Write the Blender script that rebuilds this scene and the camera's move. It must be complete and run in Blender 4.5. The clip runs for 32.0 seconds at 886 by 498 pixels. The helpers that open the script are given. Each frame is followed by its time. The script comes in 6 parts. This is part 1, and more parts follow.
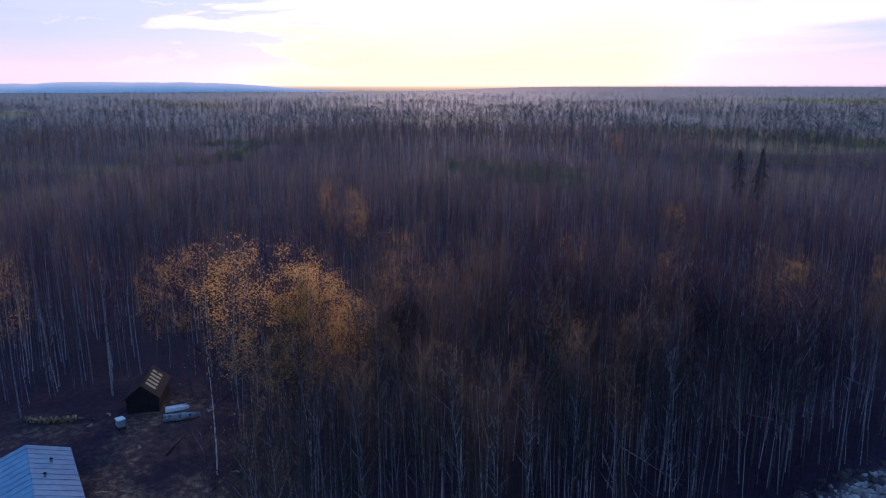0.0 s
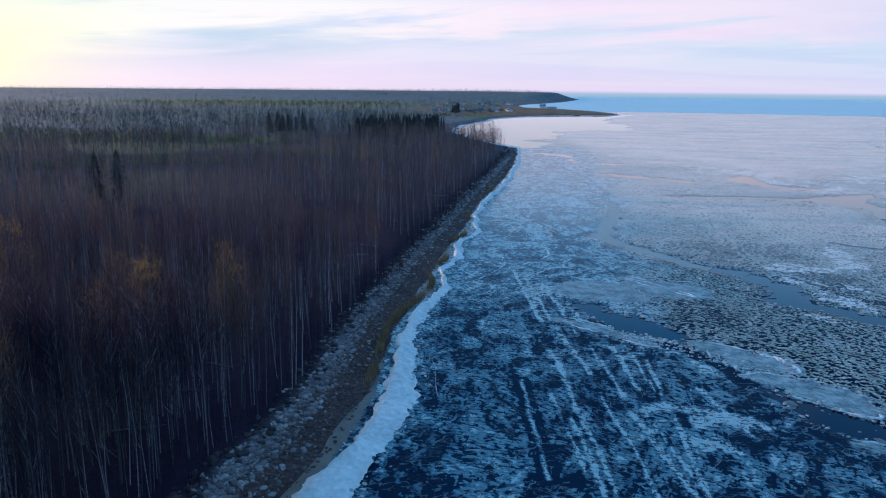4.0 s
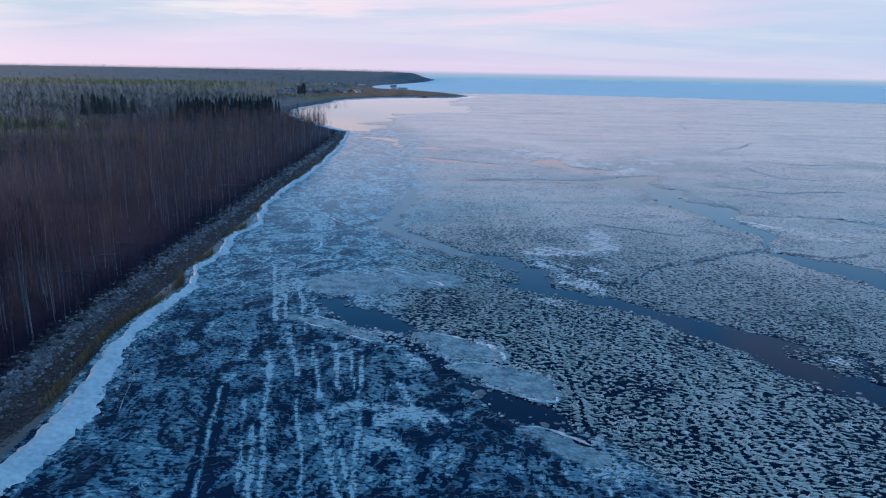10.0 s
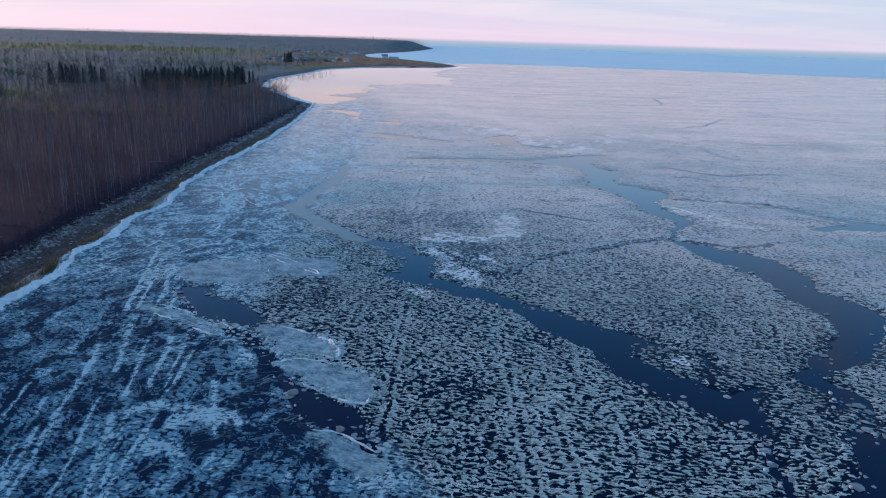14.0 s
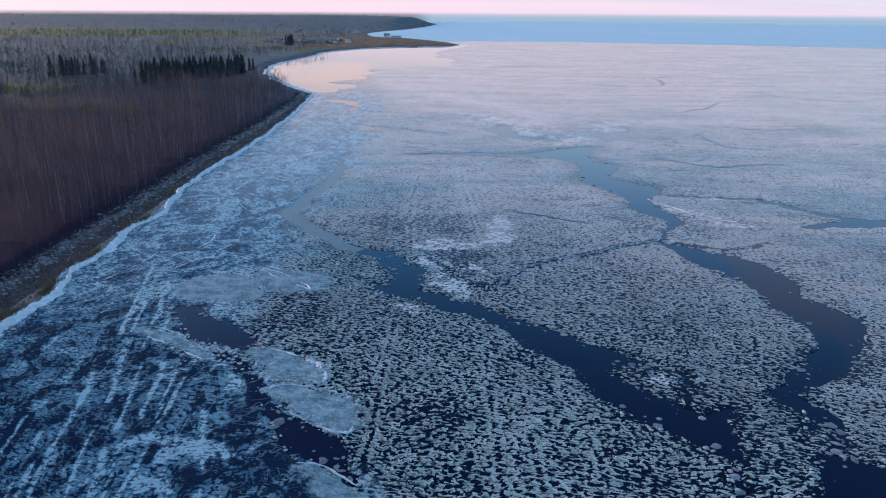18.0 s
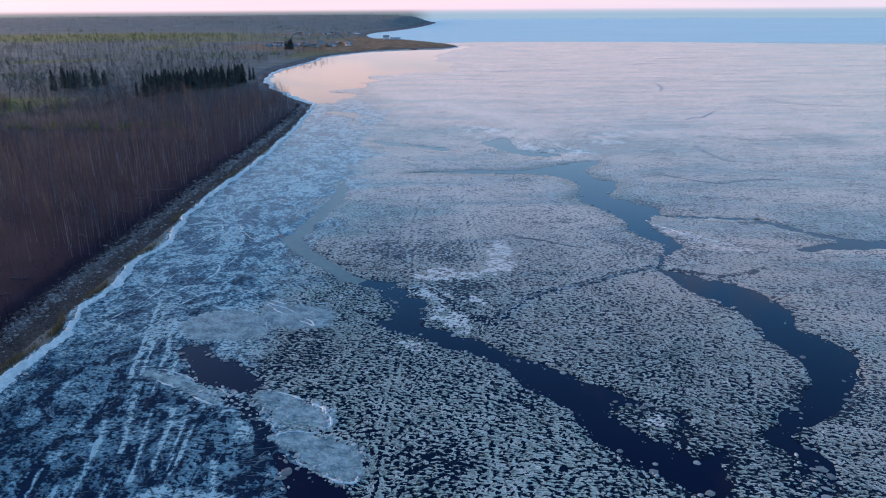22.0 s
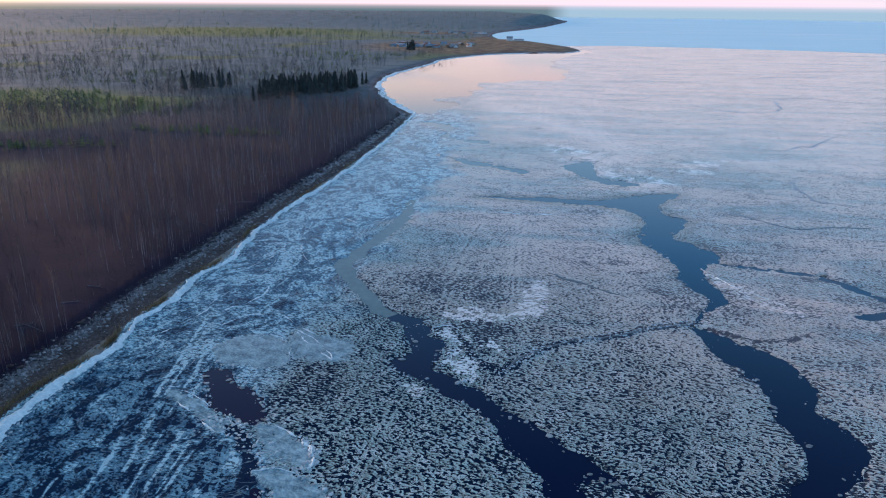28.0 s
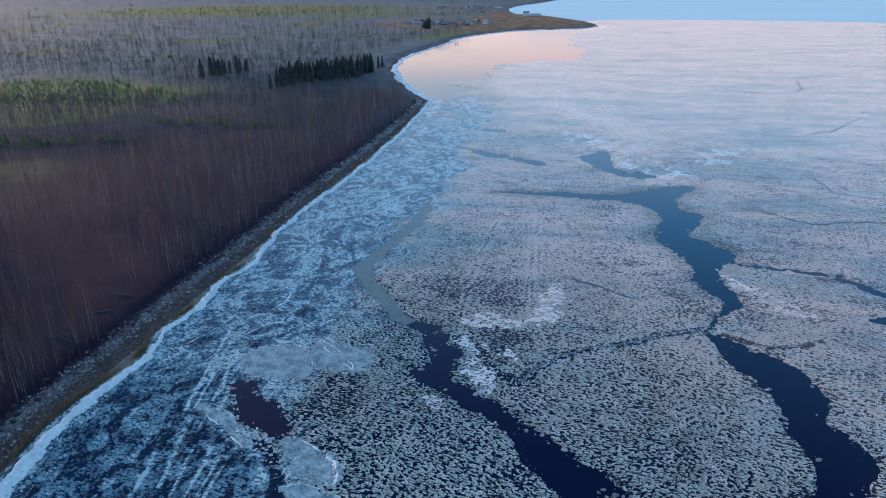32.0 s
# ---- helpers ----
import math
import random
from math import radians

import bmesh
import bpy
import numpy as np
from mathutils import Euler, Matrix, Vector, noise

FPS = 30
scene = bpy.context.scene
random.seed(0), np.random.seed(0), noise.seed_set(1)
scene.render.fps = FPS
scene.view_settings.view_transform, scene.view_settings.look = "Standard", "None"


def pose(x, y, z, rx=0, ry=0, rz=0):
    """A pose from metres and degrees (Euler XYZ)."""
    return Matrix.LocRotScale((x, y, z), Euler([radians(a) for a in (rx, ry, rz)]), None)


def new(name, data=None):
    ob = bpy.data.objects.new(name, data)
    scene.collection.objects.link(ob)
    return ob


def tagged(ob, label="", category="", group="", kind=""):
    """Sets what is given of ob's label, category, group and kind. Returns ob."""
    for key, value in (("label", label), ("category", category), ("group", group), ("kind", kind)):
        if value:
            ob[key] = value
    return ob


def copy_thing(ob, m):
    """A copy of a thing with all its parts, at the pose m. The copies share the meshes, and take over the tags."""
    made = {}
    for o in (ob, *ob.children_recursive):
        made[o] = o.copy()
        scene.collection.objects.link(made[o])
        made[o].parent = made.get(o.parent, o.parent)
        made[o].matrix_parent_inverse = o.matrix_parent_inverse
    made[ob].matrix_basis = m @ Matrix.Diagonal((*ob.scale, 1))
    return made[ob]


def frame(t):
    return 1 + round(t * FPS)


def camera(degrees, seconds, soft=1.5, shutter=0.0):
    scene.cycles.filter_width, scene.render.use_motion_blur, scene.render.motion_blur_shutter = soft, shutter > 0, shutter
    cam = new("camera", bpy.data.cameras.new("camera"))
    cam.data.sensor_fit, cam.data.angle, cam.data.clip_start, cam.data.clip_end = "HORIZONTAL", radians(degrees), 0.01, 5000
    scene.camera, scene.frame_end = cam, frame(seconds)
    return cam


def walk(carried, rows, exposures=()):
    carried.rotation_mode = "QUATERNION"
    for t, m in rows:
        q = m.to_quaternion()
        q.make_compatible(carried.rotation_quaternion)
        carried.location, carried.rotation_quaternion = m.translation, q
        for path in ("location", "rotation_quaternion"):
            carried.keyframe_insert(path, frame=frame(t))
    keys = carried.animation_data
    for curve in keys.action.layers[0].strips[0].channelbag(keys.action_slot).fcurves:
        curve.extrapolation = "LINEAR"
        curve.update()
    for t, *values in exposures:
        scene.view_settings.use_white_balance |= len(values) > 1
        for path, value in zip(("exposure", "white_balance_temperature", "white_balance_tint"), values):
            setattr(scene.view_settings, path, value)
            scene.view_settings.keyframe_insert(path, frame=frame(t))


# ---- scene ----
ROWS = [
    (0, -58.26, -15.71, 43.75, 57.016, -12.886, -0.015),
    (0.5, -58.34, -15.76, 43.69, 48.045, -12.837, -0.037),
    (1, -58.37, -15.77, 43.72, 43.200, -12.857, -0.021),
    (1.5, -58.95, -15.07, 43.47, 37.118, -12.843, -0.026),
    (2, -59.78, -14.11, 43.34, 30.334, -12.829, 0.057),
    (2.5, -59.70, -13.08, 43.18, 29.971, -12.780, 0.063),
    (3, -58.43, -12.13, 43.44, 23.442, -12.739, 0.228),
    (3.5, -57.86, -9.88, 42.97, 9.887, -12.541, 0.424),
    (4, -56.05, -8.40, 43.00, 9.800, -12.546, 0.506),
    (4.5, -53.83, -7.67, 43.26, 1.984, -12.450, 0.489),
    (6.5, -44.64, -4.47, 43.24, 1.798, -12.460, 0.684),
    (7, -43.87, -4.18, 43.20, 1.823, -12.479, 0.694),
    (7.5, -42.59, -4.03, 43.24, 0.964, -12.498, 0.727),
    (8, -41.05, -3.79, 43.56, -0.881, -12.722, 0.779),
    (8.5, -39.13, -3.67, 44.01, -0.988, -12.996, 0.888),
    (9, -36.83, -3.85, 44.52, -1.033, -13.287, 0.998),
    (9.5, -34.10, -3.72, 45.10, -1.060, -13.626, 1.022),
    (10, -31.16, -3.74, 45.67, -1.085, -13.954, 1.069),
    (10.5, -28.17, -3.20, 45.87, -1.133, -14.254, 1.250),
    (11, -24.84, -2.60, 46.02, -1.127, -14.527, 1.429),
    (11.5, -21.39, -2.18, 46.40, -1.145, -14.840, 1.640),
    (12, -17.89, -1.75, 46.95, -1.167, -15.154, 1.767),
    (12.5, -14.19, -1.17, 47.44, -1.170, -15.461, 1.795),
    (13, -10.63, -0.82, 48.01, -1.227, -15.777, 1.933),
    (13.5, -7.14, -0.45, 48.67, -1.134, -16.063, 1.838),
    (14, -4.09, -0.16, 49.37, -0.966, -16.361, 1.664),
    (14.5, -1.77, -0.02, 50.19, -0.906, -16.675, 1.597),
    (16.5, -0.04, 0.16, 54.39, -0.567, -17.848, 0.957),
    (17, 0.02, 0.17, 55.54, -0.474, -18.123, 0.712),
    (17.5, -0.03, 0.11, 56.75, -0.431, -18.252, 0.499),
    (18, 0.11, -0.04, 57.86, -0.321, -18.289, 0.410),
    (18.5, 0.10, 0.17, 58.91, -0.267, -18.307, 0.232),
    (19, 0.00, 0.00, 60.00, -0.241, -18.295, 0.124),
    (19.5, -0.01, 0.02, 61.10, -0.210, -18.307, 0.027),
    (20, 0.08, -0.05, 62.30, -0.134, -18.334, -0.188),
    (20.5, 0.06, -0.12, 63.44, -0.115, -18.375, -0.279),
    (21, 0.07, -0.09, 64.62, -0.081, -18.429, -0.314),
    (21.5, 0.21, -0.15, 65.82, 0.001, -18.482, -0.469),
    (22, 0.44, -0.33, 67.10, -0.141, -18.537, -0.379),
    (22.5, 1.57, -0.27, 68.14, -0.173, -18.568, -0.321),
    (23, 3.19, -0.27, 69.22, -0.219, -18.576, -0.222),
    (23.5, 5.26, -0.27, 70.39, -0.245, -18.637, -0.208),
    (24, 7.79, -0.10, 71.45, 0.067, -18.712, -0.179),
    (24.5, 10.38, -0.12, 72.51, 0.866, -18.759, -0.064),
    (25, 13.11, -0.06, 73.52, 3.419, -18.782, 0.197),
    (25.5, 16.08, -0.01, 74.71, 6.026, -18.845, 0.562),
    (27.5, 23.66, 0.66, 79.22, 9.262, -18.982, 0.644),
    (28, 23.83, 0.73, 80.04, 9.885, -18.906, 0.451),
    (28.5, 23.82, 0.82, 81.40, 10.521, -18.966, 0.235),
    (29, 23.84, 0.64, 82.78, 10.904, -18.962, 0.051),
    (29.5, 23.87, 0.59, 84.01, 10.998, -18.963, -0.068),
    (30, 24.02, 0.51, 85.32, 11.100, -18.983, -0.302),
    (30.5, 24.36, 0.47, 86.47, 11.260, -18.941, -0.445),
    (31, 24.20, 0.51, 87.72, 11.259, -18.938, -0.510),
    (31.5, 24.16, 0.67, 88.86, 11.323, -18.945, -0.641),
    (32, 24.18, 0.38, 90.23, 11.433, -20.982, -0.672),
]
cam = camera(63.4, 32.0, soft=1.1)
walk(cam, [(t, pose(x, y, z, 90 + pitch, 0, yaw) @ pose(0, 0, 0, 0, 0, roll)) for t, x, y, z, yaw, pitch, roll in ROWS],
     exposures=[(0, 0.38, 5900, 25), (2, 0.42, 5700, 16), (4, 0.27, 5800, 2), (9, 0.15, 5800, 4), (14, 0.27, 6400, 10), (20, 0.42, 6700, 12), (26, 0.47, 6850, 10), (32, 0.62, 6700, 7)])

# ---- sky and light ----
SUN_AZ = radians(56.0)          # to the left of +y
SUN_EL = radians(6.5)
SUN_DIR = Vector((-math.sin(SUN_AZ) * math.cos(SUN_EL), math.cos(SUN_AZ) * math.cos(SUN_EL), math.sin(SUN_EL)))


class Nodes:
    """Short hand for building a node tree."""

    def __init__(self, tree):
        self.tree = tree

    def add(self, kind, **values):
        node = self.tree.nodes.new(kind)
        for key, value in values.items():
            node.inputs[key.replace("_", " ")].default_value = value
        return node

    def link(self, a, b):
        self.tree.links.new(a, b)

    def put(self, value, socket):
        if isinstance(value, bpy.types.NodeSocket):
            self.link(value, socket)
        else:
            socket.default_value = value

    def math(self, op, a, b=0.0, c=0.0, clamp=False):
        node = self.tree.nodes.new("ShaderNodeMath")
        node.operation, node.use_clamp = op, clamp
        for n, v in enumerate((a, b, c)):
            self.put(v, node.inputs[n])
        return node.outputs[0]

    def ramp(self, fac, stops, interpolation="LINEAR"):
        node = self.tree.nodes.new("ShaderNodeValToRGB")
        node.color_ramp.interpolation = interpolation
        el = node.color_ramp.elements
        while len(el) < len(stops):
            el.new(0.5)
        for e, (at, col) in zip(el, stops):
            e.position = at
            e.color = (*col, 1) if isinstance(col, tuple) else (col, col, col, 1)
        self.put(fac, node.inputs[0])
        return node.outputs[0]

    def mix(self, fac, a, b, blend="MIX"):
        node = self.tree.nodes.new("ShaderNodeMix")
        node.data_type, node.blend_type = "RGBA", blend
        self.put(fac, node.inputs[0])
        self.put((*a, 1) if isinstance(a, tuple) else a, node.inputs[6])
        self.put((*b, 1) if isinstance(b, tuple) else b, node.inputs[7])
        return node.outputs[2]

    def mapped(self, vector, scale=(1, 1, 1), rotation=(0, 0, 0), location=(0, 0, 0)):
        node = self.tree.nodes.new("ShaderNodeMapping")
        self.put(vector, node.inputs[0])
        node.inputs["Location"].default_value = location
        node.inputs["Rotation"].default_value = rotation
        node.inputs["Scale"].default_value = scale
        return node.outputs[0]

    def noise(self, vector, scale, detail=3.0, rough=0.55, distortion=0.0):
        node = self.tree.nodes.new("ShaderNodeTexNoise")
        self.put(vector, node.inputs["Vector"])
        node.inputs["Scale"].default_value, node.inputs["Detail"].default_value = scale, detail
        node.inputs["Roughness"].default_value, node.inputs["Distortion"].default_value = rough, distortion
        return node.outputs[0]

    def attribute(self, name):
        node = self.tree.nodes.new("ShaderNodeAttribute")
        node.attribute_name = name
        return node.outputs["Fac"]

    def position(self):
        return self.tree.nodes.new("ShaderNodeNewGeometry").outputs["Position"]

    def bump(self, height, strength, distance=0.1):
        node = self.tree.nodes.new("ShaderNodeBump")
        node.inputs["Strength"].default_value, node.inputs["Distance"].default_value = strength, distance
        self.put(height, node.inputs["Height"])
        return node.outputs[0]


def make_world():
    world = bpy.data.worlds.new("sky")
    scene.world = world
    world.use_nodes = True
    t = world.node_tree
    t.nodes.clear()
    n = Nodes(t)
    way = t.nodes.new("ShaderNodeTexCoord").outputs["Generated"]
    sep = t.nodes.new("ShaderNodeSeparateXYZ")
    n.link(way, sep.inputs[0])
    x, y, z = sep.outputs
    flat = n.math("MAXIMUM", n.math("SQRT", n.math("ADD", n.math("MULTIPLY", x, x), n.math("MULTIPLY", y, y))), 0.001)
    sx, sy = -math.sin(SUN_AZ), math.cos(SUN_AZ)
    cosaz = n.math("DIVIDE", n.math("ADD", n.math("MULTIPLY", x, sx), n.math("MULTIPLY", y, sy)), flat)
    up = n.math("MAXIMUM", z, 0.0)
    # away from the sun: rose at the horizon, pale blue, then deep dusk blue overhead
    far = n.ramp(up, [(0.0, SKY_FAR[0]), (0.035, SKY_FAR[1]), (0.075, SKY_FAR[2]), (0.13, SKY_MID), (0.185, SKY_FAR[3]), (0.32, SKY_FAR[4]), (0.62, SKY_FAR[5]), (1.0, SKY_FAR[6])])
    near = n.ramp(up, [(0.0, SKY_SUN[0]), (0.03, SKY_SUN[1]), (0.09, SKY_SUN[2]), (0.17, SKY_SUN[3]), (0.34, SKY_FAR[4]), (0.6, SKY_FAR[5]), (1.0, SKY_FAR[6])])
    near = n.mix(n.ramp(cosaz, [(0.90, 1.0), (0.975, 0.0)]), near, n.mix(n.ramp(up, [(0.0, 0.9), (0.2, 0.2)]), near, SKY_BLUSH))
    glow = n.ramp(n.math("ADD", cosaz, n.math("MULTIPLY", up, 0.25)), [(0.73, 0.0), (0.86, 0.25), (0.94, 0.8), (0.99, 1.0)], "EASE")
    # streaked clouds
    sh = n.math("ADD", up, 0.10)
    comb = t.nodes.new("ShaderNodeCombineXYZ")
    n.link(n.math("DIVIDE", x, sh), comb.inputs[0])
    n.link(n.math("DIVIDE", y, sh), comb.inputs[1])
    cl = n.noise(n.mapped(comb.outputs[0], (0.42, 1.25, 1), (0, 0, radians(20)), (3.1, 1.7, 0)), 0.75, 5.0, 0.55, 0.4)
    mask = n.ramp(cl, [(0.44, 0.0), (0.58, 1.0)])
    fade = n.ramp(up, [(0.0, 0.35), (0.05, 0.9), (0.11, 0.8), (0.16, 0.1), (0.3, 0.0)])
    mask = n.math("MULTIPLY", mask, fade)
    # soft rose banks, longer than high
    tall = n.tree.nodes.new("ShaderNodeCombineXYZ")
    n.link(x, tall.inputs[0])
    n.link(y, tall.inputs[1])
    n.link(n.math("ADD", n.math("MULTIPLY", up, 7.0), n.math("MULTIPLY", x, -0.5)), tall.inputs[2])
    banks = n.noise(n.mapped(tall.outputs[0], (1, 1, 1), (0, 0, 0), (2.3, 0.6, 0.35)), 2.6, 6.0, 0.6, 0.5)
    puff = n.math("MULTIPLY", n.ramp(banks, [(0.45, 0.0), (0.60, 1.0)]), n.ramp(up, [(0.02, 0.25), (0.06, 1.0), (0.10, 0.8), (0.15, 0.0)]))
    far = n.mix(n.math("MULTIPLY", puff, 0.35), far, SKY_ROSE)
    veil = n.noise(n.mapped(tall.outputs[0], (1, 1, 1.4), (0, 0, 0), (7.7, 3.3, 1.15)), 2.2, 6.0, 0.62, 0.6)
    veil = n.math("MULTIPLY", n.ramp(veil, [(0.47, 0.0), (0.60, 1.0)]), n.ramp(up, [(0.012, 0.0), (0.04, 0.9), (0.10, 0.9), (0.14, 0.0)]))
    far = n.mix(n.math("MULTIPLY", veil, 0.35), far, SKY_VEIL)
    # a ragged deck of cream and rose cloud above a clear strip
    deck = n.noise(n.mapped(tall.outputs[0], (1.3, 1.3, 2.2), (0, 0, 0), (0.7, 4.1, 2.6)), 2.4, 6.0, 0.62, 0.4)
    deck = n.ramp(n.math("ADD", deck, n.math("MULTIPLY", n.math("SUBTRACT", up, 0.072), 5.0)), [(0.46, 0.0), (0.60, 1.0)])
    deck = n.math("MULTIPLY", deck, n.ramp(up, [(0.03, 0.0), (0.06, 1.0), (0.105, 1.0), (0.14, 0.0)]))
    deck = n.math("MULTIPLY", deck, n.ramp(n.math("ADD", n.math("MULTIPLY", x, 0.5), 0.5), [(0.66, 1.0), (0.80, 0.0)]))
    far = n.mix(n.math("MULTIPLY", deck, 0.85), far, n.mix(n.ramp(n.math("ADD", n.math("MULTIPLY", x, 0.5), 0.5), [(0.34, 0.0), (0.50, 1.0)]), (0.93, 0.78, 0.73), (0.84, 0.60, 0.72)))
    cool = n.math("MULTIPLY", n.ramp(n.math("ADD", n.math("MULTIPLY", x, 0.5), 0.5), [(0.52, 0.0), (0.76, 0.5)]), n.ramp(up, [(0.0, 0.6), (0.03, 1.0), (0.10, 1.0), (0.14, 0.0)]))
    far = n.mix(cool, far, (0.40, 0.55, 0.68))
    base = n.mix(glow, far, near)
    cloud = n.mix(glow, SKY_CLOUD[0], SKY_CLOUD[1])
    col = n.mix(n.math("MULTIPLY", mask, 0.22), base, cloud)
    # a bank of grey-blue cloud with rose edges to both sides of the glow
    bank = n.noise(n.mapped(comb.outputs[0], (0.5, 0.8, 1), (0, 0, radians(-25)), (9.3, 4.2, 0)), 0.55, 5.0, 0.55, 0.6)
    side = n.ramp(cosaz, [(0.74, 0.0), (0.86, 1.0), (0.93, 0.9), (0.985, 0.15)])
    bank = n.math("MULTIPLY", n.math("MULTIPLY", n.ramp(bank, [(0.46, 0.0), (0.56, 1.0)]), side), n.ramp(up, [(0.012, 0.0), (0.05, 0.9), (0.2, 0.5), (0.4, 0.0)]))
    left = n.math("DIVIDE", n.math("SUBTRACT", n.math("MULTIPLY", y, sx), n.math("MULTIPLY", x, sy)), flat)
    heap = n.noise(n.mapped(tall.outputs[0], (1, 1, 1), (0, 0, 0), (5.1, 1.9, 0.2)), 3.4, 6.0, 0.62, 0.7)
    heap = n.math("MULTIPLY", n.ramp(n.math("ADD", heap, n.math("MULTIPLY", left, 0.55)), [(0.60, 0.0), (0.68, 1.0)]), n.ramp(up, [(0.008, 0.0), (0.03, 0.8), (0.12, 1.0), (0.2, 0.0)]))
    bank = n.math("MAXIMUM", bank, n.math("MULTIPLY", heap, n.ramp(left, [(0.05, 0.0), (0.2, 1.0)])))
    col = n.mix(n.math("MULTIPLY", bank, 0.8), col, n.mix(n.math("MULTIPLY", n.ramp(left, [(0.02, 0.0), (0.1, 1.0)]), n.ramp(heap, [(0.2, 1.0), (0.9, 0.0)])), SKY_GREY, (0.80, 0.62, 0.74)))
    rose = n.math("MULTIPLY", n.ramp(cosaz, [(0.62, 0.0), (0.80, 1.0), (0.93, 0.8), (0.97, 0.0)]), n.ramp(up, [(0.0, 0.9), (0.035, 0.6), (0.06, 0.0)]))
    col = n.mix(n.math("MULTIPLY", rose, 0.7), col, (0.80, 0.60, 0.72))
    # soft rose clouds high in the north-east
    high = n.noise(n.mapped(way, (1, 1, 1), (0, 0, 0), (1.4, 0.2, 0.9)), 5.5, 4.0, 0.5, 0.3)
    spot = n.math("ADD", n.math("MULTIPLY", x, 0.366), n.math("ADD", n.math("MULTIPLY", y, 0.785), n.math("MULTIPLY", z, 0.50)))
    high = n.math("MULTIPLY", n.ramp(high, [(0.50, 0.0), (0.62, 1.0)]), n.ramp(spot, [(0.955, 0.0), (0.985, 1.0)]))
    col = n.mix(n.math("MULTIPLY", high, 0.55), col, (0.42, 0.43, 0.50))
    # distance below the horizon: woods to the west, open lake to the east
    east = n.ramp(n.math("ADD", n.math("MULTIPLY", x, 0.5), 0.5), [(0.481, 0.0), (0.4945, 1.0)])
    low = n.mix(east, SKY_LOW[0], SKY_LOW[1])
    below = n.ramp(n.math("MULTIPLY", z, -1.0), [(0.0030, 0.0), (0.0042, 1.0)])
    col = n.mix(below, col, low)
    air = t.nodes.new("ShaderNodeTexSky")
    air.sky_type, air.sun_disc, air.sun_elevation, air.sun_rotation = "NISHITA", False, SUN_EL, -SUN_AZ
    bg = t.nodes.new("ShaderNodeBackground")
    bg.inputs["Strength"].default_value = 1.0
    n.link(col, bg.inputs["Color"])
    thin = t.nodes.new("ShaderNodeBackground")
    thin.inputs["Strength"].default_value = SKY_AIR
    n.link(air.outputs[0], thin.inputs["Color"])
    both = t.nodes.new("ShaderNodeAddShader")
    n.link(bg.outputs[0], both.inputs[0])
    n.link(thin.outputs[0], both.inputs[1])
    n.link(both.outputs[0], t.nodes.new("ShaderNodeOutputWorld").inputs[0])


SKY_FAR = [(0.71, 0.56, 0.70), (0.66, 0.58, 0.72), (0.62, 0.59, 0.71), (0.34, 0.63, 0.98), (0.11, 0.42, 0.92), (0.045, 0.125, 0.36), (0.17, 0.35, 0.44)]
SKY_SUN = [(0.86, 0.70, 0.52), (0.90, 0.80, 0.46), (0.88, 0.85, 0.58), (0.74, 0.69, 0.76)]
SKY_CLOUD = [(0.90, 0.80, 0.72), (0.80, 0.72, 0.66)]
SKY_VEIL = (0.40, 0.52, 0.67)
SKY_MID = (0.54, 0.60, 0.76)
SKY_BLUSH = (0.84, 0.70, 0.84)
SKY_ROSE = (0.80, 0.66, 0.76)
SKY_GREY = (0.40, 0.50, 0.64)
SKY_LOW = [(0.085, 0.15, 0.20), (0.25, 0.38, 0.52)]
SKY_AIR = 0.005
make_world()

sun = new("sun", bpy.data.lights.new("sun", "SUN"))
sun.data.energy, sun.data.angle, sun.data.color = 3.2, radians(10), (1.0, 0.68, 0.54)
sun.rotation_mode = "QUATERNION"
sun.rotation_quaternion = SUN_DIR.to_track_quat("Z", "Y")


# ---- materials ----
def material(name):
    m = bpy.data.materials.new(name)
    m.use_nodes = True
    n = Nodes(m.node_tree)
    return m, n, m.node_tree.nodes["Principled BSDF"]


def surface(name, low, high, scale, rough=0.85, spec=0.3, bump=0.3, distance=0.05, stretch=(1, 1, 1), island=0.0, metal=0.0):
    """A surface that varies between two colours at two scales, with a fine relief."""
    m, n, b = material(name)
    p = n.mapped(n.position(), stretch)
    fine = n.noise(p, scale, 4.0, 0.6)
    broad = n.noise(p, scale * 0.13, 3.0, 0.5)
    fac = n.math("ADD", n.math("MULTIPLY", fine, 0.6), n.math("MULTIPLY", broad, 0.4))
    col = n.ramp(fac, [(0.32, low), (0.66, high)])
    if island:
        r = n.tree.nodes.new("ShaderNodeNewGeometry").outputs["Random Per Island"]
        k = n.math("ADD", n.math("MULTIPLY", r, island), 1.0 - island * 0.5)
        col = n.mix(1.0, col, n.ramp(k, [(0.0, 0.0), (1.0, 1.0)]), "MULTIPLY") if island > 1 else n.mix(n.math("MULTIPLY", r, island), col, tuple(c * 0.35 for c in low))
    n.link(col, b.inputs["Base Color"])
    b.inputs["Roughness"].default_value, b.inputs["Specular IOR Level"].default_value, b.inputs["Metallic"].default_value = rough, spec, metal
    if bump:
        n.link(n.bump(fine, bump, distance), b.inputs["Normal"])
    return m


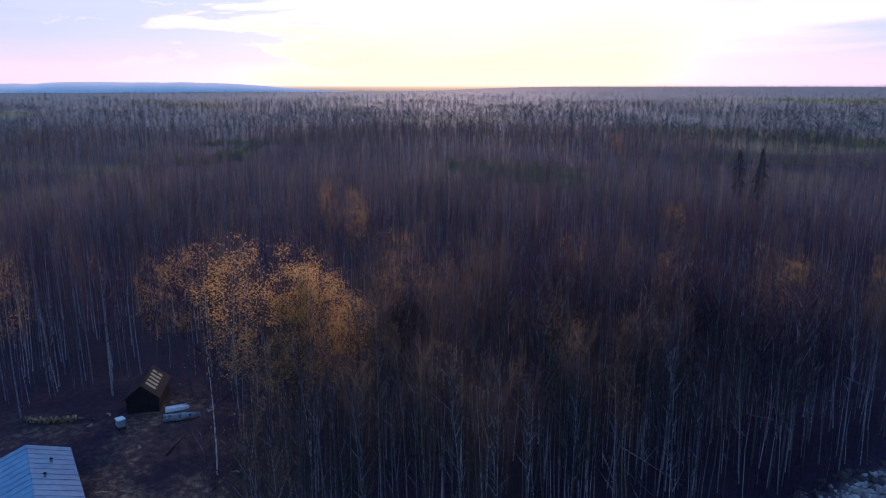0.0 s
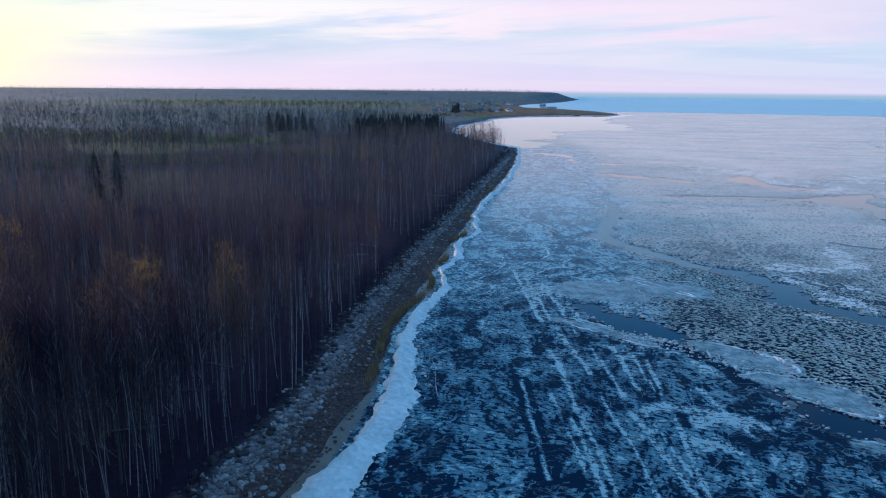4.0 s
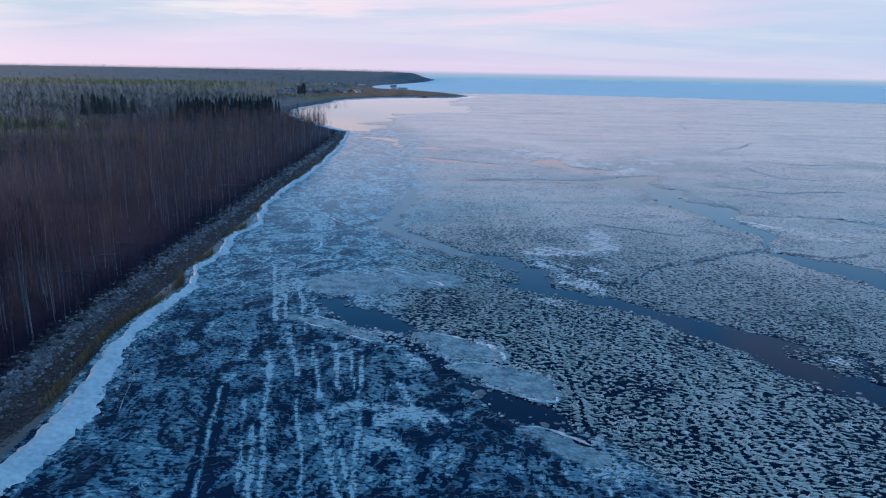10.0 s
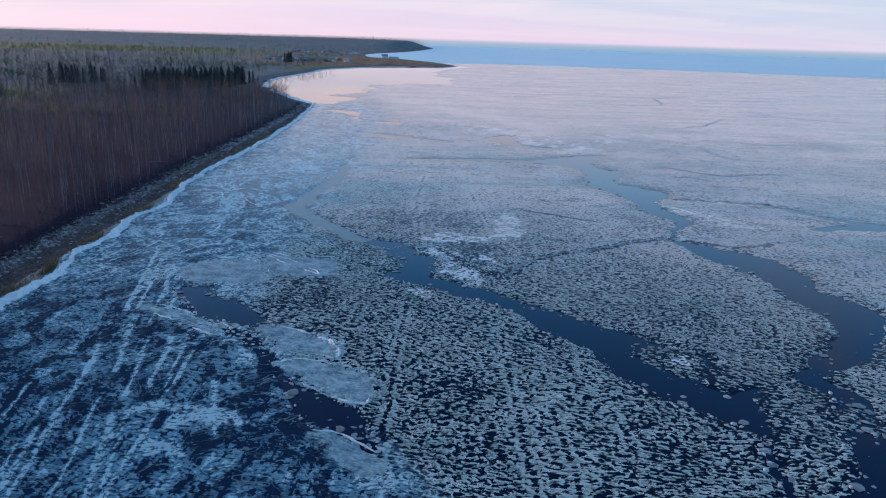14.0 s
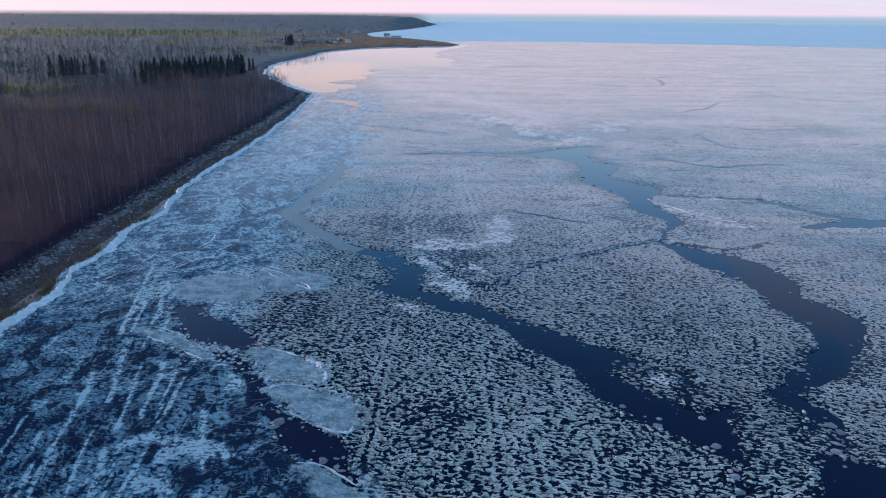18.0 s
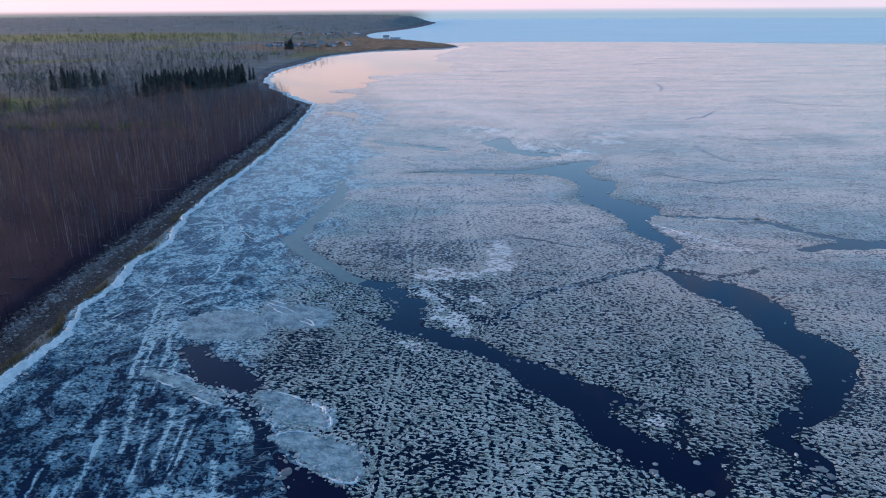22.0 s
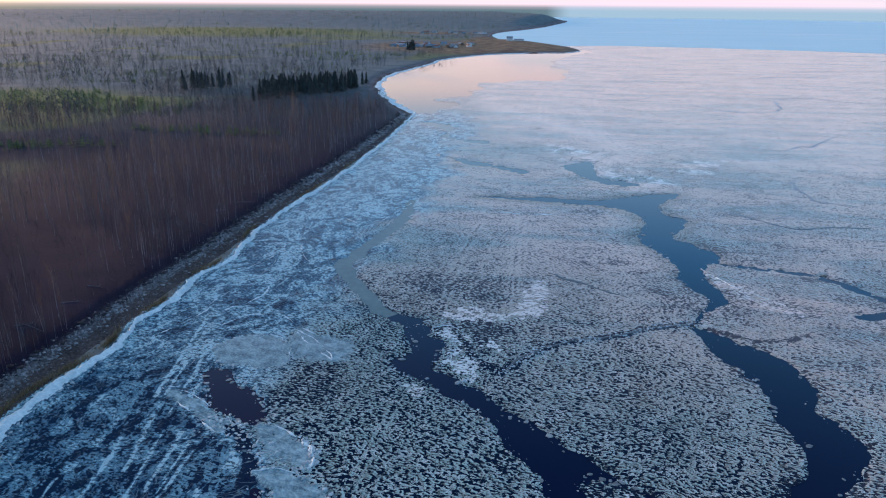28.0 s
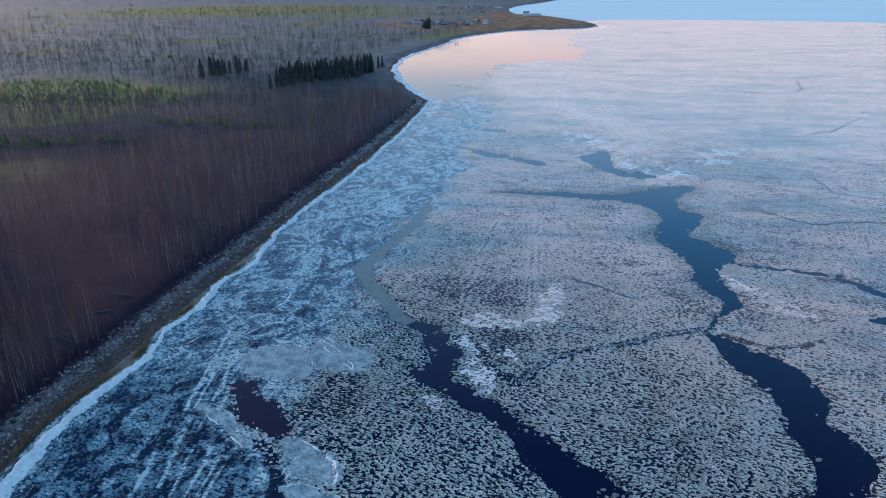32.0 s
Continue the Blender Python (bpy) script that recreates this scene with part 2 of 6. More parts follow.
def ice_material():
    """Lake ice: snow crust broken by wind-carved dark hollows, bare ice, mud at the edges of the leads."""
    m, n, b = material("lake_ice")
    p = n.position()
    bare, snow, mud, far, blue = (n.attribute(k) for k in ("bare", "snow", "mud", "far", "blue"))
    comb = n.tree.nodes.new("ShaderNodeVectorMath")
    comb.operation = "ADD"
    n.link(p, comb.inputs[0])
    scl = n.tree.nodes.new("ShaderNodeVectorMath")
    scl.operation = "SCALE"
    wn = n.tree.nodes.new("ShaderNodeTexNoise")
    n.link(n.mapped(p, (0.02, 0.02, 0.02)), wn.inputs["Vector"])
    wn.inputs["Scale"].default_value, wn.inputs["Detail"].default_value = 1.0, 2.0
    n.link(wn.outputs["Color"], scl.inputs[0])
    scl.inputs["Scale"].default_value = 14.0
    n.link(scl.outputs[0], comb.inputs[1])
    q = comb.outputs[0]
    floe, fan = n.attribute("floe"), n.attribute("fan")
    carve = n.noise(n.mapped(q, (1.12, 1.62, 1), (0, 0, radians(14))), 1.0, 3.0, 0.5, 0.5)
    # one side of every ripple painted lighter, as low light would strike it
    lit_side = n.math("SUBTRACT", carve, n.noise(n.mapped(q, (1.12, 1.62, 1), (0, 0, radians(14)), (0.22, 0.34, 0)), 1.0, 3.0, 0.5, 0.5))
    fleck = n.noise(n.mapped(q, (2.0, 2.8, 1), (0, 0, radians(-15))), 1.2, 2.0, 0.5)
    blot = n.noise(n.mapped(p, (0.07, 0.05, 1)), 1.0, 4.0, 0.6)
    h = n.math("ADD", n.math("MULTIPLY", carve, 0.93), n.math("MULTIPLY", fleck, 0.07))
    # more bare ice raises the threshold above which crust stands
    cut = n.math("ADD", n.math("MULTIPLY", bare, 0.10), n.math("MULTIPLY", n.math("SUBTRACT", blot, 0.5), 0.16))
    cut = n.math("SUBTRACT", cut, n.math("MAXIMUM", n.math("MULTIPLY", snow, 0.05), n.math("MULTIPLY", floe, 0.17)))
    cut = n.math("ADD", n.math("SUBTRACT", cut, n.math("MULTIPLY", far, 0.064)), 0.028)
    h = n.math("ADD", h, n.math("MULTIPLY", n.math("MULTIPLY", n.math("SUBTRACT", 0.5, h), blue), 0.45))
    v = n.math("SUBTRACT", h, cut)
    stripe = n.noise(n.mapped(q, (0.95, 0.045, 1), (0, 0, radians(-9))), 1.0, 3.0, 0.55)
    v = n.math("ADD", v, n.math("MULTIPLY", n.math("MULTIPLY", n.math("SUBTRACT", stripe, 0.5), bare), 0.35))
    v = n.math("ADD", v, n.math("MULTIPLY", fan, 0.15))
    swirl = n.noise(n.mapped(q, (0.20, 0.10, 1), (0, 0, radians(14))), 1.0, 5.0, 0.6, 1.4)
    v = n.math("ADD", v, n.math("MULTIPLY", n.math("MULTIPLY", n.math("SUBTRACT", swirl, 0.44), blue), 0.75))
    broad = n.noise(n.mapped(q, (0.10, 0.22, 1), (0, 0, radians(8)), (3, 9, 0)), 1.0, 4.0, 0.6, 0.6)
    v = n.math("ADD", v, n.math("MULTIPLY", n.math("MULTIPLY", n.math("SUBTRACT", broad, 0.5), far), 0.35))
    crust = n.ramp(v, [(0.435, 0.0), (0.495, 1.0)])
    lip = n.ramp(v, [(0.475, 0.0), (0.50, 1.0), (0.52, 1.0), (0.56, 0.0)])
    # winding hollows through the smoother ice by the shore
    wind = n.noise(n.mapped(q, (0.22, 0.34, 1), (0, 0, radians(40)), (5, 3, 1)), 1.0, 3.0, 0.5, 0.9)
    worm = n.math("ADD", n.math("ABSOLUTE", n.math("SUBTRACT", wind, 0.5)), n.math("MULTIPLY", n.math("SUBTRACT", 1.0, blue), 0.06))
    worm = n.math("ADD", worm, n.math("MULTIPLY", n.math("MAXIMUM", snow, floe), 0.04))
    crust = n.math("MULTIPLY", crust, n.ramp(worm, [(0.008, 0.1), (0.024, 1.0)]))
    grain = n.noise(p, 3.2, 4.0, 0.7)
    tone = n.noise(n.mapped(p, (0.025, 0.012, 1)), 1.0, 4.0, 0.6)
    shade = n.math("ADD", n.math("MULTIPLY", n.math("SUBTRACT", grain, 0.5), 1.5), n.math("MULTIPLY", n.math("SUBTRACT", tone, 0.5), 1.2))
    shade = n.math("ADD", shade, n.math("MULTIPLY", lit_side, 4.5))
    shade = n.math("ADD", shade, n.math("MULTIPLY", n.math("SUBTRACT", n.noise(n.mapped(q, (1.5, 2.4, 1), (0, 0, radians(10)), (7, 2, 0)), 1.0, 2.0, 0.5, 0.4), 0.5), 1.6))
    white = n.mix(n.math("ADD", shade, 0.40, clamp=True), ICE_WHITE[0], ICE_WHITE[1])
    white = n.mix(n.math("MULTIPLY", lip, n.ramp(n.noise(p, 0.22, 3.0, 0.6), [(0.4, 0.15), (0.65, 0.85)])), white, ICE_SNOW)
    block = n.math("ADD", snow, n.math("MULTIPLY", n.math("SUBTRACT", n.noise(n.mapped(q, (0.42, 0.5, 1)), 1.0, 3.0, 0.5, 0.8), 0.5), 4.0))
    white = n.mix(n.math("MULTIPLY", n.ramp(block, [(0.80, 0.0), (0.88, 0.95)]), n.ramp(snow, [(0.05, 0.0), (0.2, 1.0)])), white, ICE_SNOW)
    white = n.mix(n.math("MULTIPLY", floe, 0.7), white, n.mix(n.ramp(n.noise(p, 0.35, 5.0, 0.65), [(0.35, 0.0), (0.65, 1.0)]), ICE_FLOE[0], ICE_FLOE[1]))
    white = n.mix(n.math("MULTIPLY", fan, 0.45, clamp=True), white, ICE_RIDGE)
    # distant crust coloured with the rose sky's low-angle reflection
    white = n.mix(n.math("MULTIPLY", n.math("MULTIPLY", n.math("POWER", far, 1.35), 0.9), n.ramp(n.noise(n.mapped(p, (0.012, 0.035, 1)), 1.0, 6.0, 0.65, 0.5), [(0.38, 0.15), (0.56, 1.0)])), white, ICE_ROSE_SHEEN)
    dark = n.mix(blot, ICE_DARK[0], ICE_DARK[1])
    # far hollows lifted towards the same painted sheen
    dark = n.mix(n.math("MULTIPLY", n.math("POWER", far, 2.5), 0.6), dark, tuple(c * 0.36 for c in ICE_ROSE_SHEEN))
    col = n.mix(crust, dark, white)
    # smoother ice: refrozen plates, streaks and hollows that run into one another
    plate = n.noise(n.mapped(q, (0.15, 0.085, 1), (0, 0, radians(24)), (2, 5, 0)), 1.0, 4.0, 0.56, 1.2)
    stroke = n.noise(n.mapped(q, (0.80, 0.36, 1), (0, 0, radians(-40)), (4, 1, 0)), 1.0, 2.5, 0.5, 1.1)
    body = n.math("ADD", n.math("MULTIPLY", stroke, 0.55), n.math("MULTIPLY", carve, 0.45))
    body = n.math("ADD", body, n.math("MULTIPLY", n.math("SUBTRACT", plate, 0.5), 0.75))
    body = n.math("ADD", body, n.math("SUBTRACT", 0.09, n.math("MULTIPLY", bare, 0.130)))
    body = n.math("ADD", body, n.math("ADD", n.math("MULTIPLY", snow, 0.22), n.math("MULTIPLY", fan, 0.26)))
    solid = n.ramp(body, [(0.440, 0.0), (0.456, 1.0)])
    slab = n.mix(n.ramp(plate, [(0.47, 0.0), (0.53, 1.0)]), ICE_BLUE[2], ICE_BLUE[3])
    slab = n.mix(n.math("ADD", n.math("ADD", n.math("MULTIPLY", lit_side, 3.0), n.math("MULTIPLY", n.math("SUBTRACT", grain, 0.5), 0.7)), 0.6, clamp=True), n.mix(0.55, slab, ICE_BLUE[1]), slab)
    slab = n.mix(n.ramp(body, [(0.585, 0.0), (0.64, 0.85)]), slab, ICE_BLUE[4])
    slab = n.mix(n.ramp(carve, [(0.415, 0.75), (0.445, 0.0)]), slab, ICE_BLUE[1])
    smooth_ice = n.mix(solid, n.mix(blot, ICE_BLUE[0], ICE_BLUE[1]), slab)
    smooth_ice = n.mix(n.ramp(n.math("ABSOLUTE", n.math("SUBTRACT", wind, 0.5)), [(0.004, 0.8), (0.014, 0.0)]), smooth_ice, ICE_BLUE[0])
    rim = n.noise(n.mapped(q, (0.11, 0.15, 1), (0, 0, radians(-20)), (8, 8, 1)), 1.0, 3.0, 0.5, 1.1)
    smooth_ice = n.mix(n.ramp(n.math("ABSOLUTE", n.math("SUBTRACT", rim, 0.5)), [(0.002, 0.3), (0.008, 0.0)]), smooth_ice, ICE_BLUE[4])
    zone = n.math("MULTIPLY", blue, n.math("SUBTRACT", 1.0, n.math("MULTIPLY", floe, 0.8)))
    col = n.mix(n.ramp(n.math("ADD", zone, n.math("MULTIPLY", n.math("SUBTRACT", blot, 0.5), 0.9)), [(0.28, 0.0), (0.62, 0.92)]), col, smooth_ice)
    muddy = n.math("MULTIPLY", mud, n.ramp(fleck, [(0.35, 0.2), (0.65, 1.0)]))
    col = n.mix(n.math("MULTIPLY", muddy, 0.7), col, (0.12, 0.10, 0.06))
    n.link(col, b.inputs["Base Color"])
    n.link(n.ramp(crust, [(0.0, 0.35), (1.0, 0.75)]), b.inputs["Roughness"])
    b.inputs["IOR"].default_value = 1.31
    b.inputs["Specular IOR Level"].default_value = 0.0
    b.inputs["Coat Weight"].default_value, b.inputs["Coat Roughness"].default_value, b.inputs["Coat IOR"].default_value = 1.0, 0.18, 1.30
    n.link(n.math("ADD", n.math("MULTIPLY", far, 0.80), 0.12), b.inputs["Coat Weight"])
    rel = n.math("ADD", n.math("MULTIPLY", crust, 0.7), n.math("ADD", n.math("MULTIPLY", grain, 0.25), n.math("MULTIPLY", carve, 0.8)))
    n.link(n.bump(rel, 0.9, 0.25), b.inputs["Normal"])
    return m


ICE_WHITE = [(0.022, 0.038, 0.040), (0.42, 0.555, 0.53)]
ICE_SNOW = (0.86, 0.87, 0.88)
ICE_BLUE = [(0.006, 0.013, 0.040), (0.016, 0.045, 0.085), (0.100, 0.205, 0.285), (0.235, 0.42, 0.51), (0.58, 0.77, 0.82)]
ICE_FLOE = [(0.11, 0.20, 0.26), (0.48, 0.64, 0.70)]
ICE_RIDGE = (0.50, 0.60, 0.59)
ICE_ROSE_SHEEN = (1.0, 0.67, 0.55)
ICE_DARK = [(0.002, 0.007, 0.022), (0.007, 0.019, 0.046)]


def water_material():
    """Glassy in the leads and the bay, ruffled by wind far out on the open lake."""
    m, n, b = material("lake_water")
    p = n.position()
    sep = n.tree.nodes.new("ShaderNodeSeparateXYZ")
    n.link(p, sep.inputs[0])
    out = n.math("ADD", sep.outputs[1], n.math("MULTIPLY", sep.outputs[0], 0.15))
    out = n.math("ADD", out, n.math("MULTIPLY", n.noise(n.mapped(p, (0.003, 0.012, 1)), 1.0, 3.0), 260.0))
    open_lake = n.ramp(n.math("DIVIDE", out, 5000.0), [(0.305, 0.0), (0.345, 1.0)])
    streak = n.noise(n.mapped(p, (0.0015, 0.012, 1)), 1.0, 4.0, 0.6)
    # sky's pale reflection painted into the open lake's base colour
    lake_sheen = n.mix(streak, (0.48, 0.72, 0.77), (0.74, 0.90, 0.90))
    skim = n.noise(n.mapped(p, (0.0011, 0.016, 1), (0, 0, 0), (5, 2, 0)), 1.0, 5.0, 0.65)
    lake_sheen = n.mix(n.ramp(skim, [(0.57, 0.0), (0.64, 0.6)]), lake_sheen, (0.95, 0.93, 0.93))
    n.link(n.mix(open_lake, (0.002, 0.006, 0.030), lake_sheen), b.inputs["Base Color"])
    n.link(n.ramp(open_lake, [(0.0, 0.035), (1.0, 0.42)]), b.inputs["Roughness"])
    n.link(n.ramp(n.math("DIVIDE", sep.outputs[1], 5000.0), [(0.022, 0.20), (0.05, 0.50)]), b.inputs["Specular IOR Level"])
    b.inputs["IOR"].default_value = 1.33
    ripple = n.noise(n.mapped(p, (0.8, 1.6, 1)), 1.0, 3.0, 0.5)
    n.link(n.bump(ripple, 0.04, 0.05), b.inputs["Normal"])
    return m


def bark_material(name, low, high, scars=True, thin=0.0, stands=1.0, vary=0.7):
    m, n, b = material(name)
    p = n.position()
    fine = n.noise(n.mapped(p, (3, 3, 9)), 1.0, 3.0, 0.6)
    col = n.ramp(fine, [(0.35, low), (0.6, high)])
    if scars:
        scar = n.noise(n.mapped(p, (2.2, 2.2, 5.5)), 1.3, 2.0, 0.5)
        col = n.mix(n.ramp(scar, [(0.58, 0.0), (0.66, 1.0)]), col, (0.03, 0.026, 0.024))
    else:
        stand = n.noise(n.mapped(p, (0.018, 0.018, 0.0)), 1.0, 3.0, 0.6)
        col = n.mix(n.ramp(stand, [(0.52, 0.0), (0.64, 0.75 * stands)]), col, RED_STAND)
        stand = n.noise(n.mapped(p, (0.013, 0.013, 0.0), (0, 0, 0), (40, 7, 3)), 1.0, 3.0, 0.6)
        col = n.mix(n.ramp(stand, [(0.52, 0.0), (0.66, 0.6 * stands)]), col, OLIVE_STAND)
        each = n.noise(n.mapped(p, (0.17, 0.17, 0.012), (0, 0, 0), (11, 3, 5)), 1.0, 2.0, 0.5)
        col = n.mix(n.ramp(each, [(0.52, 0.0), (0.60, 0.95 * stands)]), col, WARM_CROWN)
        col = n.mix(n.ramp(each, [(0.38, 1.2 * stands), (0.48, 0.0)]), col, DARK_CROWN)
    r = n.tree.nodes.new("ShaderNodeObjectInfo").outputs["Random"]
    i = n.tree.nodes.new("ShaderNodeNewGeometry").outputs["Random Per Island"]
    mixed = n.math("FRACT", n.math("ADD", r, i))
    worn = n.ramp(mixed, [(0.22, 0.0), (0.58, 0.78)]) if scars else n.math("MULTIPLY", mixed, vary)
    col = n.mix(worn, col, tuple(c * 0.35 for c in low))
    n.link(col, b.inputs["Base Color"])
    b.inputs["Roughness"].default_value, b.inputs["Specular IOR Level"].default_value = 0.85, 0.2
    if thin:
        # fine twigs let light through between them
        lit = n.tree.nodes.new("ShaderNodeBsdfTranslucent")
        n.link(col, lit.inputs["Color"])
        both = n.tree.nodes.new("ShaderNodeMixShader")
        both.inputs[0].default_value = thin
        n.link(b.outputs[0], both.inputs[1])
        n.link(lit.outputs[0], both.inputs[2])
        n.link(both.outputs[0], n.tree.nodes["Material Output"].inputs["Surface"])
    return m


def leaf_material(name, low, high):
    """Dry leaves: light passes through them."""
    m, n, b = material(name)
    i = n.tree.nodes.new("ShaderNodeNewGeometry").outputs["Random Per Island"]
    col = n.mix(n.noise(n.position(), 2.0, 3.0), n.mix(i, tuple(c * 0.6 for c in low), low), high)
    n.link(col, b.inputs["Base Color"])
    b.inputs["Roughness"].default_value, b.inputs["Specular IOR Level"].default_value = 0.8, 0.1
    lit = n.tree.nodes.new("ShaderNodeBsdfTranslucent")
    n.link(col, lit.inputs["Color"])
    both = n.tree.nodes.new("ShaderNodeMixShader")
    both.inputs[0].default_value = 0.5
    n.link(b.outputs[0], both.inputs[1])
    n.link(lit.outputs[0], both.inputs[2])
    n.link(both.outputs[0], n.tree.nodes["Material Output"].inputs["Surface"])
    return m


RED_STAND, OLIVE_STAND = (0.080, 0.045, 0.060), (0.115, 0.12, 0.065)
WARM_CROWN, DARK_CROWN = (0.17, 0.14, 0.085), (0.026, 0.020, 0.045)
M_ICE = ice_material()
M_WATER = water_material()
M_SNOW = surface("rim_ice", (0.48, 0.58, 0.63), (0.95, 0.97, 0.97), 1.3, 0.5, 0.4, 0.6, 0.15)
M_RIDGE = surface("ridge_snow", (0.36, 0.34, 0.34), (0.62, 0.60, 0.60), 2.5, 0.6, 0.3, 0.6, 0.1)
M_CRACK = surface("crack_ice", (0.13, 0.14, 0.17), (0.34, 0.33, 0.36), 0.4, 0.4, 0.4, 0.3, 0.05)
M_RUT = surface("rut_ice", (0.02, 0.028, 0.035), (0.07, 0.08, 0.09), 2.0, 0.3, 0.5, 0.3, 0.05)


def ground_material():
    """Leaf litter in the wood, gravel on the beach, dry grass in clearings, scrub painted with haze far inland."""
    m, n, b = material("ground")
    p = n.position()
    fine, broad = n.noise(p, 1.3, 4.0, 0.65), n.noise(p, 0.09, 3.0, 0.5)
    fac = n.math("ADD", n.math("MULTIPLY", fine, 0.6), n.math("MULTIPLY", broad, 0.4))
    # purple-black litter: the wood's inner shade is put into its colour
    litter = n.ramp(fac, [(0.32, (0.010, 0.006, 0.019)), (0.66, (0.036, 0.021, 0.042))])
    gravel = n.ramp(fac, [(0.32, (0.06, 0.048, 0.056)), (0.5, (0.16, 0.135, 0.15)), (0.66, (0.34, 0.31, 0.33))])
    grass = n.ramp(fac, [(0.36, (0.045, 0.02, 0.032)), (0.52, (0.10, 0.055, 0.055)), (0.66, (0.34, 0.22, 0.13))])
    # scrub tone shifted to teal to carry the haze of distance
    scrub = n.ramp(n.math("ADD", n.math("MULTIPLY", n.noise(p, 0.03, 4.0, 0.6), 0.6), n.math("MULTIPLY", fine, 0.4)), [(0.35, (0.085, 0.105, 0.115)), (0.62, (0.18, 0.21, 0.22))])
    olive = n.ramp(fac, [(0.35, (0.09, 0.10, 0.035)), (0.62, (0.24, 0.25, 0.09))])
    heath = n.ramp(n.math("ADD", n.math("MULTIPLY", n.noise(p, 0.05, 4.0, 0.6), 0.7), n.math("MULTIPLY", fine, 0.3)), [(0.38, (0.10, 0.05, 0.035)), (0.6, (0.30, 0.19, 0.11))])
    wet = n.ramp(fac, [(0.32, (0.034, 0.022, 0.024)), (0.5, (0.095, 0.064, 0.062)), (0.66, (0.20, 0.145, 0.135))])
    col = n.mix(n.attribute("stony"), wet, gravel)
    col = n.mix(n.attribute("inland"), col, litter)
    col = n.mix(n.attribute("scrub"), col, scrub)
    col = n.mix(n.attribute("olive"), col, olive)
    col = n.mix(n.attribute("yard"), col, grass)
    col = n.mix(n.attribute("heath"), col, heath)
    n.link(col, b.inputs["Base Color"])
    b.inputs["Roughness"].default_value, b.inputs["Specular IOR Level"].default_value = 0.95, 0.15
    n.link(n.bump(fine, 0.6, 0.2), b.inputs["Normal"])
    return m


M_FLOOR = ground_material()
M_STONE = surface("beach_stone", (0.16, 0.145, 0.16), (0.56, 0.52, 0.53), 1.1, 0.8, 0.3, 0.4, 0.05, island=0.75)
M_COBBLE = surface("wet_cobble", (0.05, 0.032, 0.034), (0.24, 0.17, 0.16), 1.3, 0.6, 0.35, 0.4, 0.05, island=0.6)
M_BOULDER = surface("dark_boulder", (0.02, 0.016, 0.026), (0.09, 0.075, 0.085), 1.3, 0.8, 0.3, 0.4, 0.05, island=0.5)
M_BARK = bark_material("aspen_bark", (0.09, 0.085, 0.11), (0.31, 0.30, 0.32))
M_STEMS = bark_material("wood_stems", (0.11, 0.105, 0.13), (0.44, 0.42, 0.45))
M_TWIG = bark_material("bare_twigs", (0.015, 0.013, 0.040), (0.050, 0.045, 0.076), False, 0.75, 0.6)
# brush colour includes the purple shade beneath the trees
M_SHRUB = bark_material("shaded_brush", (0.016, 0.010, 0.034), (0.048, 0.032, 0.066))
M_RUST = leaf_material("rusty_leaves", (0.12, 0.085, 0.05), (0.27, 0.19, 0.10))
# lighter copy of the near twigs, haze painted in for the deeper wood
M_TWIGS_HAZE = bark_material("hazed_twigs", (0.045, 0.048, 0.078), (0.122, 0.124, 0.150), False, 0.75, 0.55)
# blue-green haze of distance is put into these two wood colours
M_FARWOOD_HAZE = bark_material("far_woods", (0.046, 0.070, 0.084), (0.082, 0.116, 0.130), False, 0.1, 0.4, 0.15)
M_DISTANT_HAZE = surface("distant_woods", (0.11, 0.24, 0.26), (0.24, 0.39, 0.38), 0.02, 1.0, 0.05, 0)
M_GOLD = leaf_material("dry_gold_leaves", (0.42, 0.235, 0.085), (0.72, 0.45, 0.17))
M_SPRUCE = surface("spruce_needles", (0.030, 0.040, 0.042), (0.080, 0.096, 0.086), 1.5, 0.9, 0.1, 0, island=0.5)
M_OLIVE = surface("young_conifers", (0.08, 0.115, 0.04), (0.22, 0.27, 0.09), 0.3, 0.9, 0.1, 0, island=0.4)
# pale blue of the air is painted into the hills
M_HILL_HAZE = surface("far_hills", (0.60, 0.68, 0.72), (0.70, 0.76, 0.78), 0.004, 1.0, 0.0, 0)


# ---- number tools ----
def lattice(ix, iy, seed):
    h = (ix.astype(np.int64) * 374761393 + iy.astype(np.int64) * 668265263 + seed * 974634777) & 0x7FFFFFFF
    h = ((h ^ (h >> 13)) * 1274126177) & 0x7FFFFFFF
    return ((h ^ (h >> 16)) & 0xFFFF) / 65535.0


def vnoise(x, y, seed=0):
    ix, iy = np.floor(x), np.floor(y)
    fx, fy = x - ix, y - iy
    fx, fy = fx * fx * (3 - 2 * fx), fy * fy * (3 - 2 * fy)
    a, b = lattice(ix, iy, seed), lattice(ix + 1, iy, seed)
    c, d = lattice(ix, iy + 1, seed), lattice(ix + 1, iy + 1, seed)
    return (a + (b - a) * fx) * (1 - fy) + (c + (d - c) * fx) * fy


def fbm(x, y, seed=0, octaves=3):
    out, amp = 0.0, 0.5
    for k in range(octaves):
        out = out + amp * vnoise(x * 2**k, y * 2**k, seed + k)
        amp *= 0.5
    return out / (1 - 0.5**octaves)


